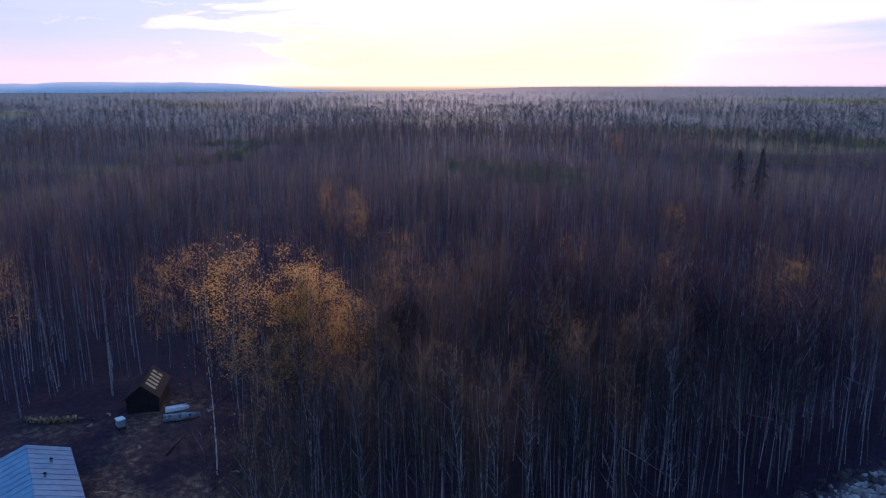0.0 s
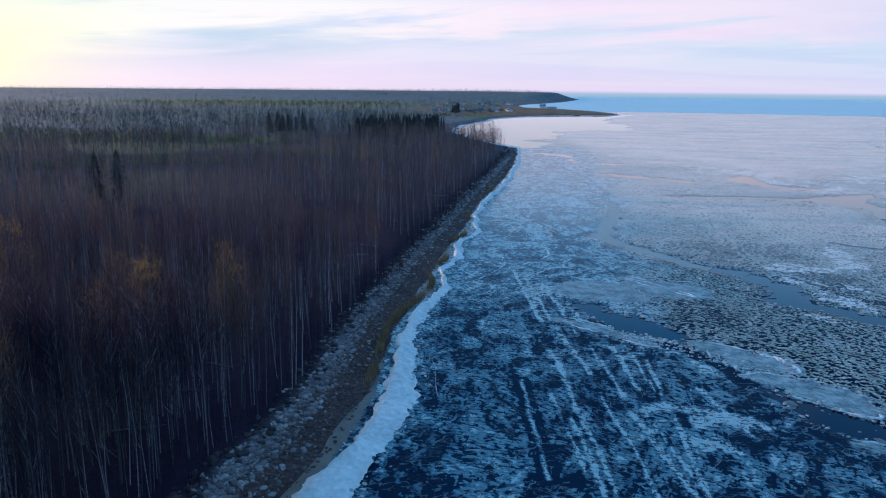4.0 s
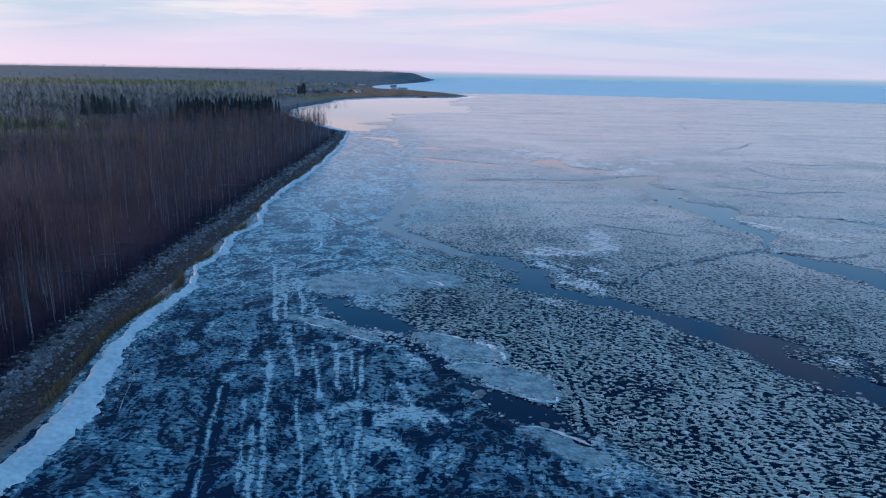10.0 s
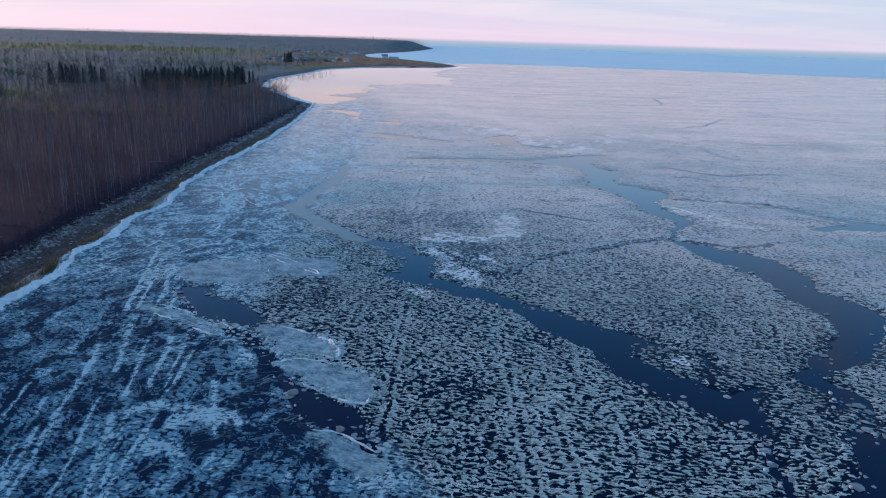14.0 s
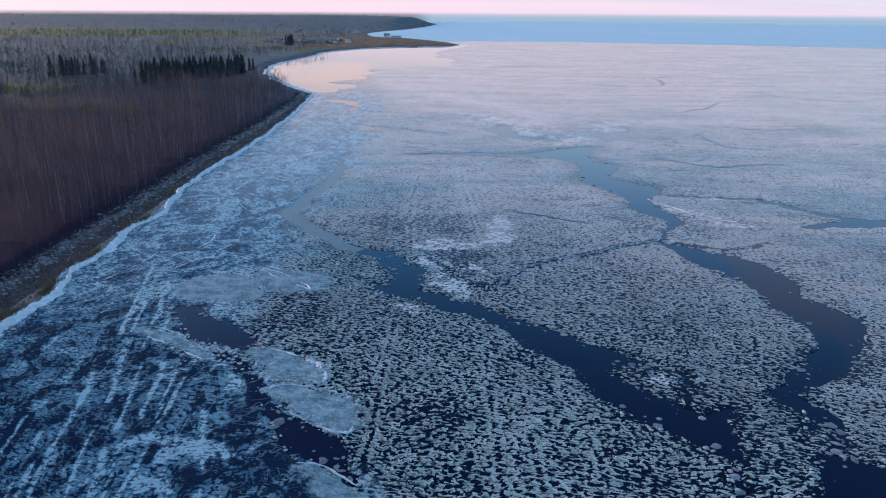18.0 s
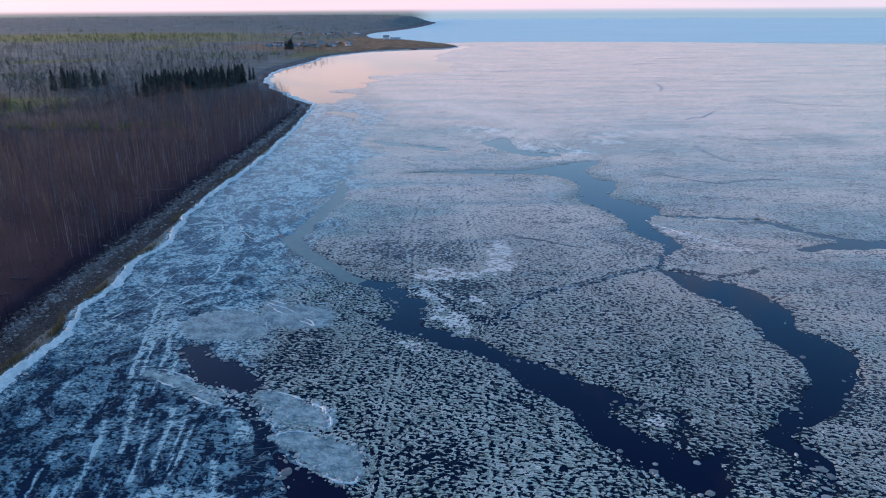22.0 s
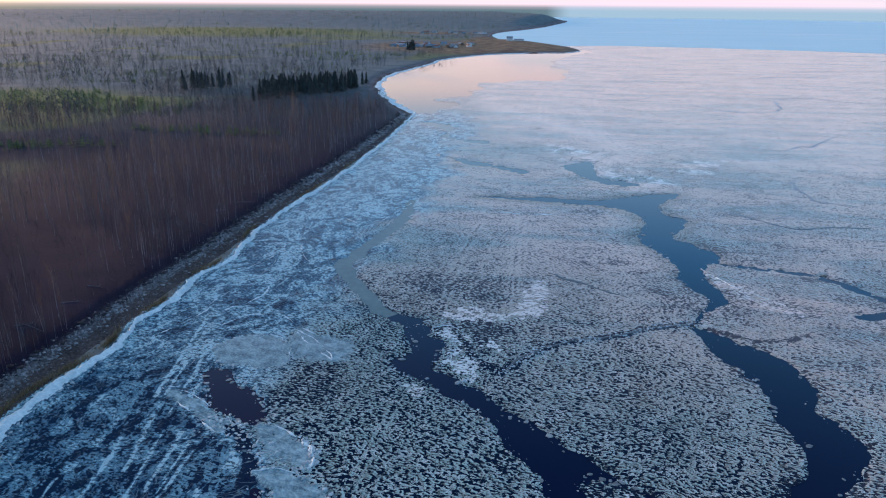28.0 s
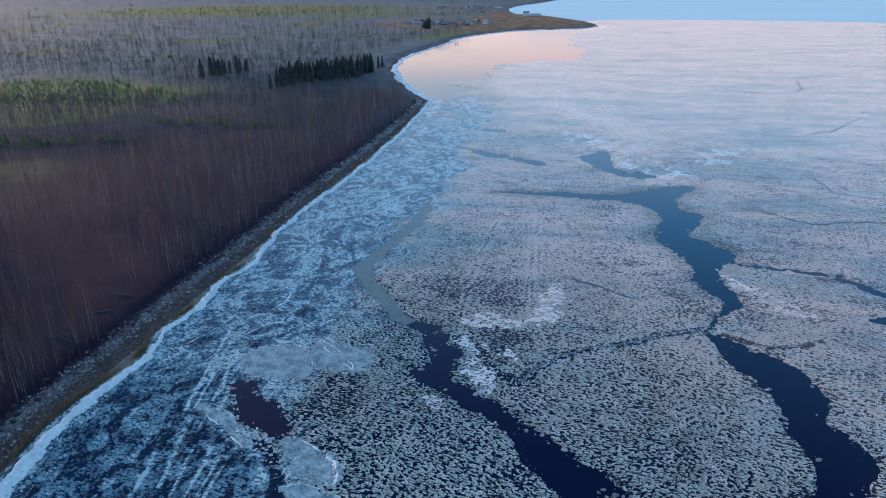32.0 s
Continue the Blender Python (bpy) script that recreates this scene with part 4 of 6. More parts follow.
m_snow = np.clip((1 - smooth(drift + 3 * (vnoise(ix * 0.5, iy * 0.5, 51) - 0.5), -0.6, 0.5)), 0, 1)
FAN = [((-57, 90), (-52.1, 66)), ((-54.3, 92), (-49.1, 64)), ((-53.9, 82), (-50.5, 64)), ((-49.5, 90), (-44, 62)), ((-46.6, 88), (-39.5, 62)), ((-45, 88), (-38, 62)),
       ((-41.9, 106), (-40.6, 85), (-38.8, 62)), ((-68, 161), (-59.5, 123)), ((-65.5, 159), (-57.5, 122)), ((-60.2, 150), (-53, 117)), ((-57.5, 148), (-50, 116)), ((-51.1, 112), (-46.4, 91)),
       ((-47.5, 112), (-44, 93)), ((-44.4, 110), (-41.7, 93)), ((-60, 118), (-54, 92)), ((-63, 116), (-57, 88)), ((-36, 98), (-31, 80)), ((-56, 116), (-51, 98)), ((-61.5, 94), (-56.5, 66))]
CRACK_DARK = [(60, 183.5), (47.7, 178.2), (37.4, 171), (26.3, 165.6), (17.1, 156.3), (12, 147)]
m_fan = np.zeros(ix.shape)
for k, line in enumerate(FAN):
    p = spline(line, False, 3.0)
    d = to_line(p, ix + 0.9 * (fbm(ix * 0.3, iy * 0.12, 131) - 0.5), iy, 6.0)
    half = 0.17 + 0.32 * ((k * 7) % 5) / 4
    run = smooth(fbm(iy * 0.055 + k * 7.7, ix * 0 + k, 133), 0.30, 0.42)
    m_fan = np.maximum(m_fan, (1 - smooth(d, half * 0.5, half * 1.3)) * run)
    m_fan = np.minimum(m_fan, 1) - 0.9 * np.exp(-((d - half - 0.55) / 0.4) ** 2) * run * (m_fan < 0.3)
TRACKS = [[(-7.3, 262.5), (-8.9, 217.3), (-6.7, 171)], [(-8.2, 136.7), (-9.2, 114.8), (-9.5, 101), (-10, 60)], [(8.2, 270), (8.6, 251.4), (9.4, 205.8), (10.4, 176.6)],
          [(8.5, 118), (8.4, 94.3), (8.4, 50)], [(12.6, 118), (13.5, 91.3), (13.4, 50)], [(63.5, 150.7), (64.6, 139.2), (56.3, 113.6)], [(5.4, 269.5), (9.8, 217.2), (12.9, 181)],
          [(-4, 250), (4, 222), (10, 205)], [(23.6, 612), (41.8, 475), (52.4, 406), (66, 330)], [(0.9, 632), (4.9, 514)], [(30, 600), (47, 480), (58, 410)], [(20, 104), (22, 80), (22, 50)], [(48, 150), (52, 130), (50, 112)]]
m_fan = np.clip(m_fan, -1, 1)
for k, line in enumerate(TRACKS):
    d = to_line(spline(line, False, 2.0), ix + 0.7 * (fbm(ix * 0.4, iy * 0.2, 137) - 0.5), iy, 8.0)
    wide = 1.0 + max(0.0, np.mean([q[1] for q in line]) - 150) / 250
    run = 0.35 + 0.65 * smooth(fbm(iy * 0.09 + k * 5.3, ix * 0 + k, 139), 0.38, 0.55)
    m_fan = m_fan + run * (1.1 * np.exp(-((d - 0.75 * wide) / (0.27 * wide)) ** 2) - 0.6 * np.exp(-(d / (0.40 * wide)) ** 2))
m_fan = np.clip(m_fan, -1, 1)
for line, half in ((CRACK_DARK, 1.0), ([(-44, 117), (-36, 113), (-31, 106), (-28, 99)], 1.2), ([(57, 184), (74, 176), (88, 181)], 0.9), ([(12, 147), (6, 152), (2, 160), (-3, 170)], 0.8)):
    d = to_line(spline(line, False, 1.5), ix + 1.6 * (fbm(ix * 0.5, iy * 0.5, 151) - 0.5), iy + 2.4 * (fbm(ix * 0.5, iy * 0.5, 152) - 0.5), 12.0)
    m_fan = m_fan - 1.5 * np.exp(-(d / half) ** 2) + 0.5 * np.exp(-((d - 1.9 * half) / (0.5 * half)) ** 2)
m_fan = np.clip(m_fan, -1.2, 1)
# pale swath and broken bright plates on the far ice
swath = to_line(spline([(-54, 623), (5, 530), (50, 450), (74, 420), (100, 404), (133, 412)], False, 6.0), ix, iy, 40.0)
m_snow = np.maximum(m_snow, 0.75 * np.exp(-(swath / 7.0) ** 2) * smooth(fbm(ix * 0.06, iy * 0.03, 145), 0.38, 0.55))
plates = np.minimum(signed(spline([(9, 440), (42, 420), (76, 352), (60, 322), (28, 362)], True, 4.0), ix, iy, 40.0), signed(spline([(82, 404), (107, 397), (100, 372), (81, 366)], True, 4.0), ix, iy, 40.0))
m_snow = np.maximum(m_snow, (1 - smooth(plates, -6, 5)) * smooth(fbm(ix * 0.20, iy * 0.12, 147), 0.42, 0.56))
m_bare = np.clip(m_bare + 0.8 * np.exp(-(to_line(spline(CRACK_DARK, False, 2.0), ix, iy, 30.0) / 2.2) ** 2) * smooth(patch, 0.3, 0.5), 0, 1)
m_bare = np.clip(m_bare + 0.7 * (1 - smooth(room, 0.4, 3.5)) * smooth(vnoise(ix * 0.12, iy * 0.12, 135), 0.35, 0.7), 0, 1)
m_bare = np.clip(m_bare + 0.75 * np.exp(-(to_line(spline([(66, 262), (80, 246), (92, 232), (108, 214), (128, 206), (170, 204)], False, 3.0), ix, iy, 60.0) / 7.0) ** 2) * smooth(fbm(ix * 0.05, iy * 0.16, 143), 0.40, 0.60), 0, 1)
pool_low = np.exp(-(((ix + 33) / 9) ** 2 + ((iy - 112) / 5) ** 2))
m_bare = np.clip(m_bare + 0.9 * pool_low, 0, 1) * (1 - m_floe)
m_mud = (1 - smooth(signed(lead_lines[1], ix, iy, 40.0) + 6 * (patch - 0.5), 0.5, 9)) * smooth(iy, 190, 260)
# painted rose sheen grows with distance from the eye
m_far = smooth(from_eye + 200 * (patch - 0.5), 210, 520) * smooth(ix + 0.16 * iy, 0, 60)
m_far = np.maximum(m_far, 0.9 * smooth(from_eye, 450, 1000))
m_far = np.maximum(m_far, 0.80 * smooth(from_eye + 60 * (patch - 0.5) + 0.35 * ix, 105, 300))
m_blue = (1 - smooth(off_shore + 30 * (patch - 0.5), 26, 74)) * (1 - smooth(iy, 430, 700))
m_blue = np.maximum(m_blue, 0.9 * (1 - smooth(bare_zone, -2, 14)))
m_bare = m_bare * (1 - 0.6 * m_blue * smooth(iy, 110, 170))
iz = -0.01 + (0.13 + 0.10 * (fbm(ix * 0.4, iy * 0.4, 61) - 0.5)) * smooth(room, 0, 1.2)
used, back = np.unique(iq, return_inverse=True)
iq = back.reshape(-1, 4)
pick = lambda a: a[used]
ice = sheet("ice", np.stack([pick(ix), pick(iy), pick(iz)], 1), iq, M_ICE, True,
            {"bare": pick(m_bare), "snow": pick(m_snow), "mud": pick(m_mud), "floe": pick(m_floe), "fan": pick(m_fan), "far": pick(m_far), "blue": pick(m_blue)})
tagged(ice, "wind-carved grey lake ice broken by dark open leads", "ice", kind="structure")


def ribbon(name, line, width, height, mat, seed=0, rough=0.5, base=0.12):
    """A low uneven ridge along a line, thick in the middle and thin at its sides."""
    p = np.array(line, float)
    t = np.gradient(p, axis=0)
    t /= np.linalg.norm(t, axis=1)[:, None] + 1e-9
    nrm = np.stack([-t[:, 1], t[:, 0]], 1)
    s = np.arange(len(p)) * 1.0
    w = width * (1 + rough * 2 * (fbm(s * 0.35, s * 0 + seed, seed + 3) - 0.5))
    h = height * (1 + rough * 2 * (fbm(s * 0.6, s * 0 + seed, seed + 9) - 0.5))
    p = p + nrm * (width * rough * 1.6 * (fbm(s * 0.22, s * 0 + seed, seed + 15) - 0.5))[:, None]
    ends = np.minimum(1, np.minimum(s, s[::-1]) / 5 + 0.12)
    w, h = w * ends, h * ends
    prof = [(-0.5, 0.0), (-0.25, 0.8), (0.05, 1.0), (0.3, 0.7), (0.5, 0.0)]
    co = np.stack([np.concatenate([p + nrm * (w * a)[:, None], (base - 0.06 + (h + 0.06) * b)[:, None]], 1) for a, b in prof], 1).reshape(-1, 3)
    k = len(prof)
    i = (np.arange(len(p) - 1)[:, None] * k + np.arange(k - 1)).ravel()
    return sheet(name, co, np.stack([i, i + 1, i + k + 1, i + k], 1), mat, True)


# ---- ice foot along the shore ----
def make_rim():
    out, inn = spline(RIM_OUT, False, 0.8), spline(RIM_IN, False, 0.8)
    n = 1700
    s = np.linspace(0, 1, n)
    # more samples close by, fewer far off
    yy = -60 + 605 * s**1.7
    a = np.stack([np.interp(yy, out[:, 1], out[:, 0]), yy], 1)
    b = np.stack([np.interp(yy, inn[:, 1], inn[:, 0]), yy], 1)
    a[:, 0] += 1.1 * smooth(yy, 50, 100)
    b[:, 0] += 1.4 - 1.2 * smooth(yy, 70, 130)
    cols = 17
    f = np.linspace(0, 1, cols)
    co = a[:, None] * (1 - f[None, :, None]) + b[:, None] * f[None, :, None]
    x, y = co[..., 0].copy(), co[..., 1].copy()
    wob = 5.0 * (fbm(x * 0.14, y * 0.14, 71) - 0.5) + 2.0 * (fbm(x * 0.9, y * 0.9, 73) - 0.5)
    x = x + wob * np.where((f == 0) | (f == 1), 1.1, 0.6)[None, :]
    prof = np.interp(f, [0, 0.1, 0.25, 0.45, 0.7, 0.9, 1], [-0.25, 0.55, 0.85, 0.75, 0.45, 0.22, 0.05])
    z = prof[None, :] * (0.5 + 1.1 * fbm(x * 0.45, y * 0.45, 75)) + 0.5 * (fbm(x * 1.3, y * 1.3, 77) - 0.5) * (prof[None, :] > 0.2)
    i = (np.arange(n - 1)[:, None] * cols + np.arange(cols - 1)).ravel()
    faces = np.stack([i, i + 1, i + cols + 1, i + cols], 1)
    # the lake side breaks up into tongues and gaps
    gap = fbm(x * 0.32, y * 0.2, 79).ravel()[i]
    across = np.tile((f[:-1] + f[1:]) / 2, n - 1)
    faces = faces[(gap < 1.02 - 0.50 * across) | (across < 0.85)]
    ob = sheet("ice_foot", np.stack([x, y, z], -1).reshape(-1, 3), faces, M_SNOW)
    tagged(ob, "lumpy white ice foot piled along the shore", "ice ridge", kind="structure")


make_rim()
bay_line = spline([(-95, 540), (-116, 578), (-130, 613), (-153, 668), (-175, 739), (-182, 790), (-186, 867), (-179, 940), (-172, 1000), (-169, 1090), (-147, 1161), (-117, 1226), (-83, 1263), (-30, 1297), (8, 1307), (36, 1372)], False, 3.0)
tagged(ribbon("shore_ice", bay_line, 7.0, 0.5, M_SNOW, 611, 0.7, 0.05), "pale strip of shore ice round the bay", "ice ridge", kind="structure")


# ---- beach stones ----
def stones(name, x, y, z, size, rng, mat, flat=0.6):
    """Many angular stones in one mesh."""
    bm = bmesh.new()
    bmesh.ops.create_icosphere(bm, subdivisions=1, radius=1.0)
    base = np.array([v.co[:] for v in bm.verts])
    tri = np.array([[v.index for v in f.verts] for f in bm.faces])
    bm.free()
    n = len(x)
    co = base[None] * (1 + 0.35 * (rng.random((n, len(base), 1)) - 0.5)) * (0.6 + 0.8 * rng.random((n, 1, 3)))
    co[..., 2] *= flat
    a = rng.random(n) * 6.283
    c, s_ = np.cos(a)[:, None], np.sin(a)[:, None]
    co = np.stack([co[..., 0] * c - co[..., 1] * s_, co[..., 0] * s_ + co[..., 1] * c, co[..., 2]], -1) * size[:, None, None]
    co += np.stack([x, y, z + size * 0.12], 1)[:, None]
    faces = tri[None] + (np.arange(n) * len(base))[:, None, None]
    return sheet(name, co.reshape(-1, 3), faces.reshape(-1, 3), mat, False)


def beach_strip(rng, n, y0, y1, d0, d1, power=1.7):
    """Places on the beach, denser near the low end of y0..y1."""
    y = y0 + (y1 - y0) * rng.random(n) ** power
    d = d0 + (d1 - d0) * rng.random(n)
    sel = shore_line[(shore_line[:, 1] > -400) & (shore_line[:, 1] < 560)]
    x = np.interp(y, sel[:, 1], sel[:, 0]) - d
    return x, y


rng = np.random.default_rng(3)
x, y = beach_strip(rng, 6000, 32, 540, 2.6, 7.0)
x2, y2 = beach_strip(rng, 1800, 32, 540, -0.6, 8.6)
x, y = np.concatenate([x, x2]), np.concatenate([y, y2])
z = ground_height(x, y)
size = 0.11 + 0.36 * rng.random(len(x)) ** 2.6
size = size * (1 + np.clip(y - 150, 0, 400) / 300)
tagged(stones("beach_stones", x, y, z, size, rng, M_STONE), "grey and pale angular stones strewn along the beach", "stones", kind="stuff")
x, y = beach_strip(rng, 6200, 32, 540, -2.6, 5.0)
size = (0.09 + 0.26 * rng.random(len(x)) ** 2.2) * (1 + np.clip(y - 150, 0, 400) / 300)
tagged(stones("shore_cobbles", x, y, ground_height(x, y), size, rng, M_COBBLE), "dark reddish-brown wet cobbles at the foot of the beach", "stones", kind="stuff")
x, y = beach_strip(rng, 900, 32, 540, 5.2, 9.0)
size = (0.22 + 0.55 * rng.random(len(x)) ** 2.0) * (1 + np.clip(y - 150, 0, 400) / 400)
tagged(stones("dark_boulders", x, y, ground_height(x, y), size, rng, M_BOULDER), "dark boulders and clods at the top of the beach", "stones", kind="stuff")


# ---- trees ----
YARD = spline([(-160, -16), (-160, -3), (-147, 8), (-135, 8.5), (-122, 5), (-112, -2), (-96, -8), (-94, -60), (-162, -60)], True, 3.0)


def keep_off(x, y):
    """True where no wood stands: the yard, the spit, the village meadow."""
    yard = signed(YARD, x, y, 20.0) + 5 * (vnoise(x * 0.2, y * 0.2, 93) - 0.5) < 0
    spit = (y > 1210) & (x > -215)
    meadow = ((x + 250) / 130) ** 2 + ((y - 1400) / 190) ** 2 < 1
    meadow |= ((x + 330) / 150) ** 2 + ((y - 2020) / 90) ** 2 < 1
    return yard | spit | meadow


def limb(rng, verts, tris, start, end, w, mid=None):
    """A thin two-sided limb: a long pointed pair of triangles."""
    a, b = np.array(start), np.array(end)
    d = b - a
    side = np.cross(d, [0.3, 0.8, 0.1]) if abs(d[2]) > 0.2 * np.linalg.norm(d) else np.cross(d, [0, 0, 1.0])
    side = side / (np.linalg.norm(side) + 1e-9) * w
    k = len(verts)
    verts += [a - side, a + side, b]
    tris.append((k, k + 1, k + 2))


def bare_tree(seed, branches=11, twigs=4, sides=3, levels=3, crown=0.42, thick=0.0055, fine=1.0, limbs=0, steep=1.0):
    """A bare aspen of height 1 as arrays: trunk and crown apart."""
    rng = np.random.default_rng(seed)
    bend = rng.normal(0, 0.018, 2)
    axis = lambda t: np.array([bend[0] * math.sin(3 * t), bend[1] * math.sin(2.6 * t + 0.5), t])
    tv, tf = [], []
    for k in range(levels + 1):
        t = k / levels
        r = thick * (1 - 0.85 * t)
        for s in range(sides):
            a = 2 * math.pi * s / sides
            tv.append(axis(t) + [r * math.cos(a), r * math.sin(a), 0])
    for k in range(levels):
        for s in range(sides):
            p, q = k * sides + s, k * sides + (s + 1) % sides
            tf += [(p, q, q + sides), (p, q + sides, p + sides)]
    cv, cf = [], []
    for k in range(branches):
        t = crown + (0.97 - crown) * (k + rng.random()) / branches
        a = rng.random() * 6.283
        ln = (0.035 + 0.055 * (1 - abs(t - 0.62) * 1.6)) * (0.7 + 0.6 * rng.random())
        up = (0.8 + 1.1 * rng.random()) * steep
        way = np.array([math.cos(a), math.sin(a), up]) * (2.3 / (1.0 + 1.3 * steep))
        p0 = axis(t)
        p1 = p0 + way * ln
        if k % 3 < limbs:
            k0 = len(tv)
            across = np.cross(way, [0, 0, 1.0])
            across /= np.linalg.norm(across)
            under = np.cross(across, way) / np.linalg.norm(way)
            w = 0.0022 * (1.2 - 0.6 * t)
            tv += [p0 - across * w - under * w, p0 + across * w - under * w, p0 + under * w, p1]
            tf += [(k0, k0 + 1, k0 + 3), (k0 + 1, k0 + 2, k0 + 3), (k0 + 2, k0, k0 + 3)]
        limb(rng, cv, cf, p0, p1, 0.0016 * fine)
        for j in range(twigs):
            u = 0.3 + 0.65 * rng.random()
            q0 = p0 + (p1 - p0) * u
            q1 = q0 + (way * 0.5 + rng.normal(0, 0.55, 3) + [0, 0, 0.7]) * ln * 0.75
            limb(rng, cv, cf, q0, q1, 0.0011 * fine)
    return (np.array(tv), np.array(tf)), (np.array(cv), np.array(cf))


def spruce(seed, whorls=9, arms=7):
    """A narrow black spruce of height 1: drooping ragged whorls on a thin stem."""
    rng = np.random.default_rng(seed)
    v, f = [], []
    for k in range(whorls):
        t = 0.10 + 0.86 * k / whorls
        r = 0.15 * (1 - t) ** 0.8 * (0.8 + 0.4 * rng.random()) + 0.012
        for j in range(arms):
            a = 6.283 * (j + rng.random() * 0.7) / arms
            rr = r * (0.65 + 0.6 * rng.random())
            c, s = math.cos(a), math.sin(a)
            b = len(v)
            wd = rr * 0.45
            v += [(0, 0, t + 0.11), (c * rr - s * wd, s * rr + c * wd, t - 0.035 * rng.random()), (c * rr * 1.15, s * rr * 1.15, t - 0.05), (c * rr + s * wd, s * rr - c * wd, t - 0.035 * rng.random())]
            f += [(b, b + 1, b + 2), (b, b + 2, b + 3)]
    b = len(v)
    v += [(0.012, 0, 0), (-0.006, 0.01, 0), (-0.006, -0.01, 0), (0, 0, 1.0)]
    f += [(b, b + 1, b + 3), (b + 1, b + 2, b + 3), (b + 2, b, b + 3)]
    return np.array(v, float), np.array(f)


def planted(name, shapes, x, y, z, h, rng, mat, wide=1.0):
    """All trees of a wood in one mesh: each takes one of the shapes, turned and scaled."""
    cos, faces, start = [], [], 0
    kind = rng.integers(0, len(shapes), len(x))
    for k, (v, f) in enumerate(shapes):
        s = np.where(kind == k)[0]
        if not len(s):
            continue
        a = rng.random(len(s)) * 6.283
        c, sn = np.cos(a)[:, None], np.sin(a)[:, None]
        w = (h[s] * wide * (0.85 + 0.3 * rng.random(len(s))))[:, None]
        lean = rng.normal(0, 0.025, (len(s), 2))
        co = np.stack([(v[:, 0] * c - v[:, 1] * sn) * w + v[:, 2] * h[s][:, None] * lean[:, :1] + x[s][:, None],
                       (v[:, 0] * sn + v[:, 1] * c) * w + v[:, 2] * h[s][:, None] * lean[:, 1:] + y[s][:, None],
                       v[:, 2] * h[s][:, None] + z[s][:, None]], -1)
        cos.append(co.reshape(-1, 3))
        faces.append((f[None] + (np.arange(len(s)) * len(v))[:, None, None] + start).reshape(-1, 3))
        start += len(s) * len(v)
    return sheet(name, np.concatenate(cos), np.concatenate(faces), mat, False)


def scatter(rng, n, r0, r1, a0=-8.0, a1=92.0, power=1.0):
    """Places in a fan west of the shore; power 0 spreads them evenly over log distance."""
    u = rng.random(n)
    r = np.sqrt(r0**2 + (r1**2 - r0**2) * u) if power else r0 * (r1 / r0) ** u
    a = np.radians(a0 + (a1 - a0) * rng.random(n))
    return -58 - np.sin(a) * r, -16 + np.cos(a) * r


def wooded(x, y, margin=10.5):
    d = land_depth(x, y)
    margin = margin + 16 * smooth(y, 540, 590) * (1 - smooth(y, 950, 1100)) * (1 - smooth(d, 40, 60))
    ok = (d > margin + 2.5 * (vnoise(x * 0.15, y * 0.15, 91) - 0.5)) & ~keep_off(x, y)
    return ok, ground_height(x, y, d)


near_shapes = [bare_tree(s, 40, 14, 5, 6, 0.34, 0.0040, 0.40, 1, 1.35) for s in range(8)]
back_shapes = [bare_tree(150 + s, 11, 4, 3, 2, 0.40, 0.0045, 1.3, 0, 2.6) for s in range(8)]
mid_shapes = [bare_tree(100 + s, 20, 6, 3, 2, 0.38, 0.0044, 0.55, 0, 2.2) for s in range(8)]
brush_shapes = [bare_tree(160 + s, 10, 4, 3, 1, 0.15, 0.004, 1.3) for s in range(6)]
far_shapes = [bare_tree(200 + s, 7, 2, 3, 1, 0.12, 0.0014, 3.4, 0, 1.5) for s in range(6)]
rng = np.random.default_rng(8)


def dry_leaves(seed, crown, leaves, spread):
    """Single dry leaves that still hang at the ends of the twigs."""
    rng = np.random.default_rng(seed)
    tips = crown[0][2::3]
    tips = tips[tips[:, 2] > 0.72]
    at = tips[rng.integers(0, len(tips), leaves)] * [spread, spread, 1] + rng.normal(0, 0.01, (leaves, 3))
    a, b = rng.normal(0, 1, (2, leaves, 3))
    a, b = a / np.linalg.norm(a, axis=1)[:, None] * 0.0032, b / np.linalg.norm(b, axis=1)[:, None] * 0.0025
    co = np.stack([at - a, at + b, at + a, at - b], 1).reshape(-1, 3)
    k = np.arange(leaves) * 4
    return co, np.concatenate([np.stack([k, k + 1, k + 2], 1), np.stack([k, k + 2, k + 3], 1)])


# the nearest trees, each a thing of its own
x, y = scatter(rng, 1100, 40, 125)
ok, z = wooded(x, y, 8.0)
x, y, z = x[ok], y[ok], z[ok]
order = np.argsort(np.hypot(x + 58, y + 16))[:300]
models = []
for k, (trunk, crown) in enumerate(near_shapes):
    a = bpy.data.objects.new("aspen_tree", None)
    scene.collection.objects.link(a)
    tagged(a, "tall bare aspen with a pale slender trunk", "tree", "aspen trees at the edge of the wood")
    t_ = sheet("trunk", trunk[0], trunk[1], M_BARK, True)
    c_ = sheet("crown", crown[0], crown[1], M_TWIG, False)
    t_.parent = c_.parent = a
    if k in (1, 6):
        lv, lf = dry_leaves(k, crown, 420, 1.0)
        sheet("foliage", lv, lf, M_RUST, False).parent = a
    models.append(a)
for k, j in enumerate(order):
    h = 15.5 + 6.5 * rng.random()
    m = Matrix.LocRotScale((x[j], y[j], z[j] - 0.15), Euler((rng.normal(0, 0.035), rng.normal(0, 0.035), rng.random() * 6.283)), (h, h, h))
    if k < len(models):
        models[k].matrix_basis = m
    else:
        copy_thing(models[k % len(models)], Matrix.Identity(4)).matrix_basis = m

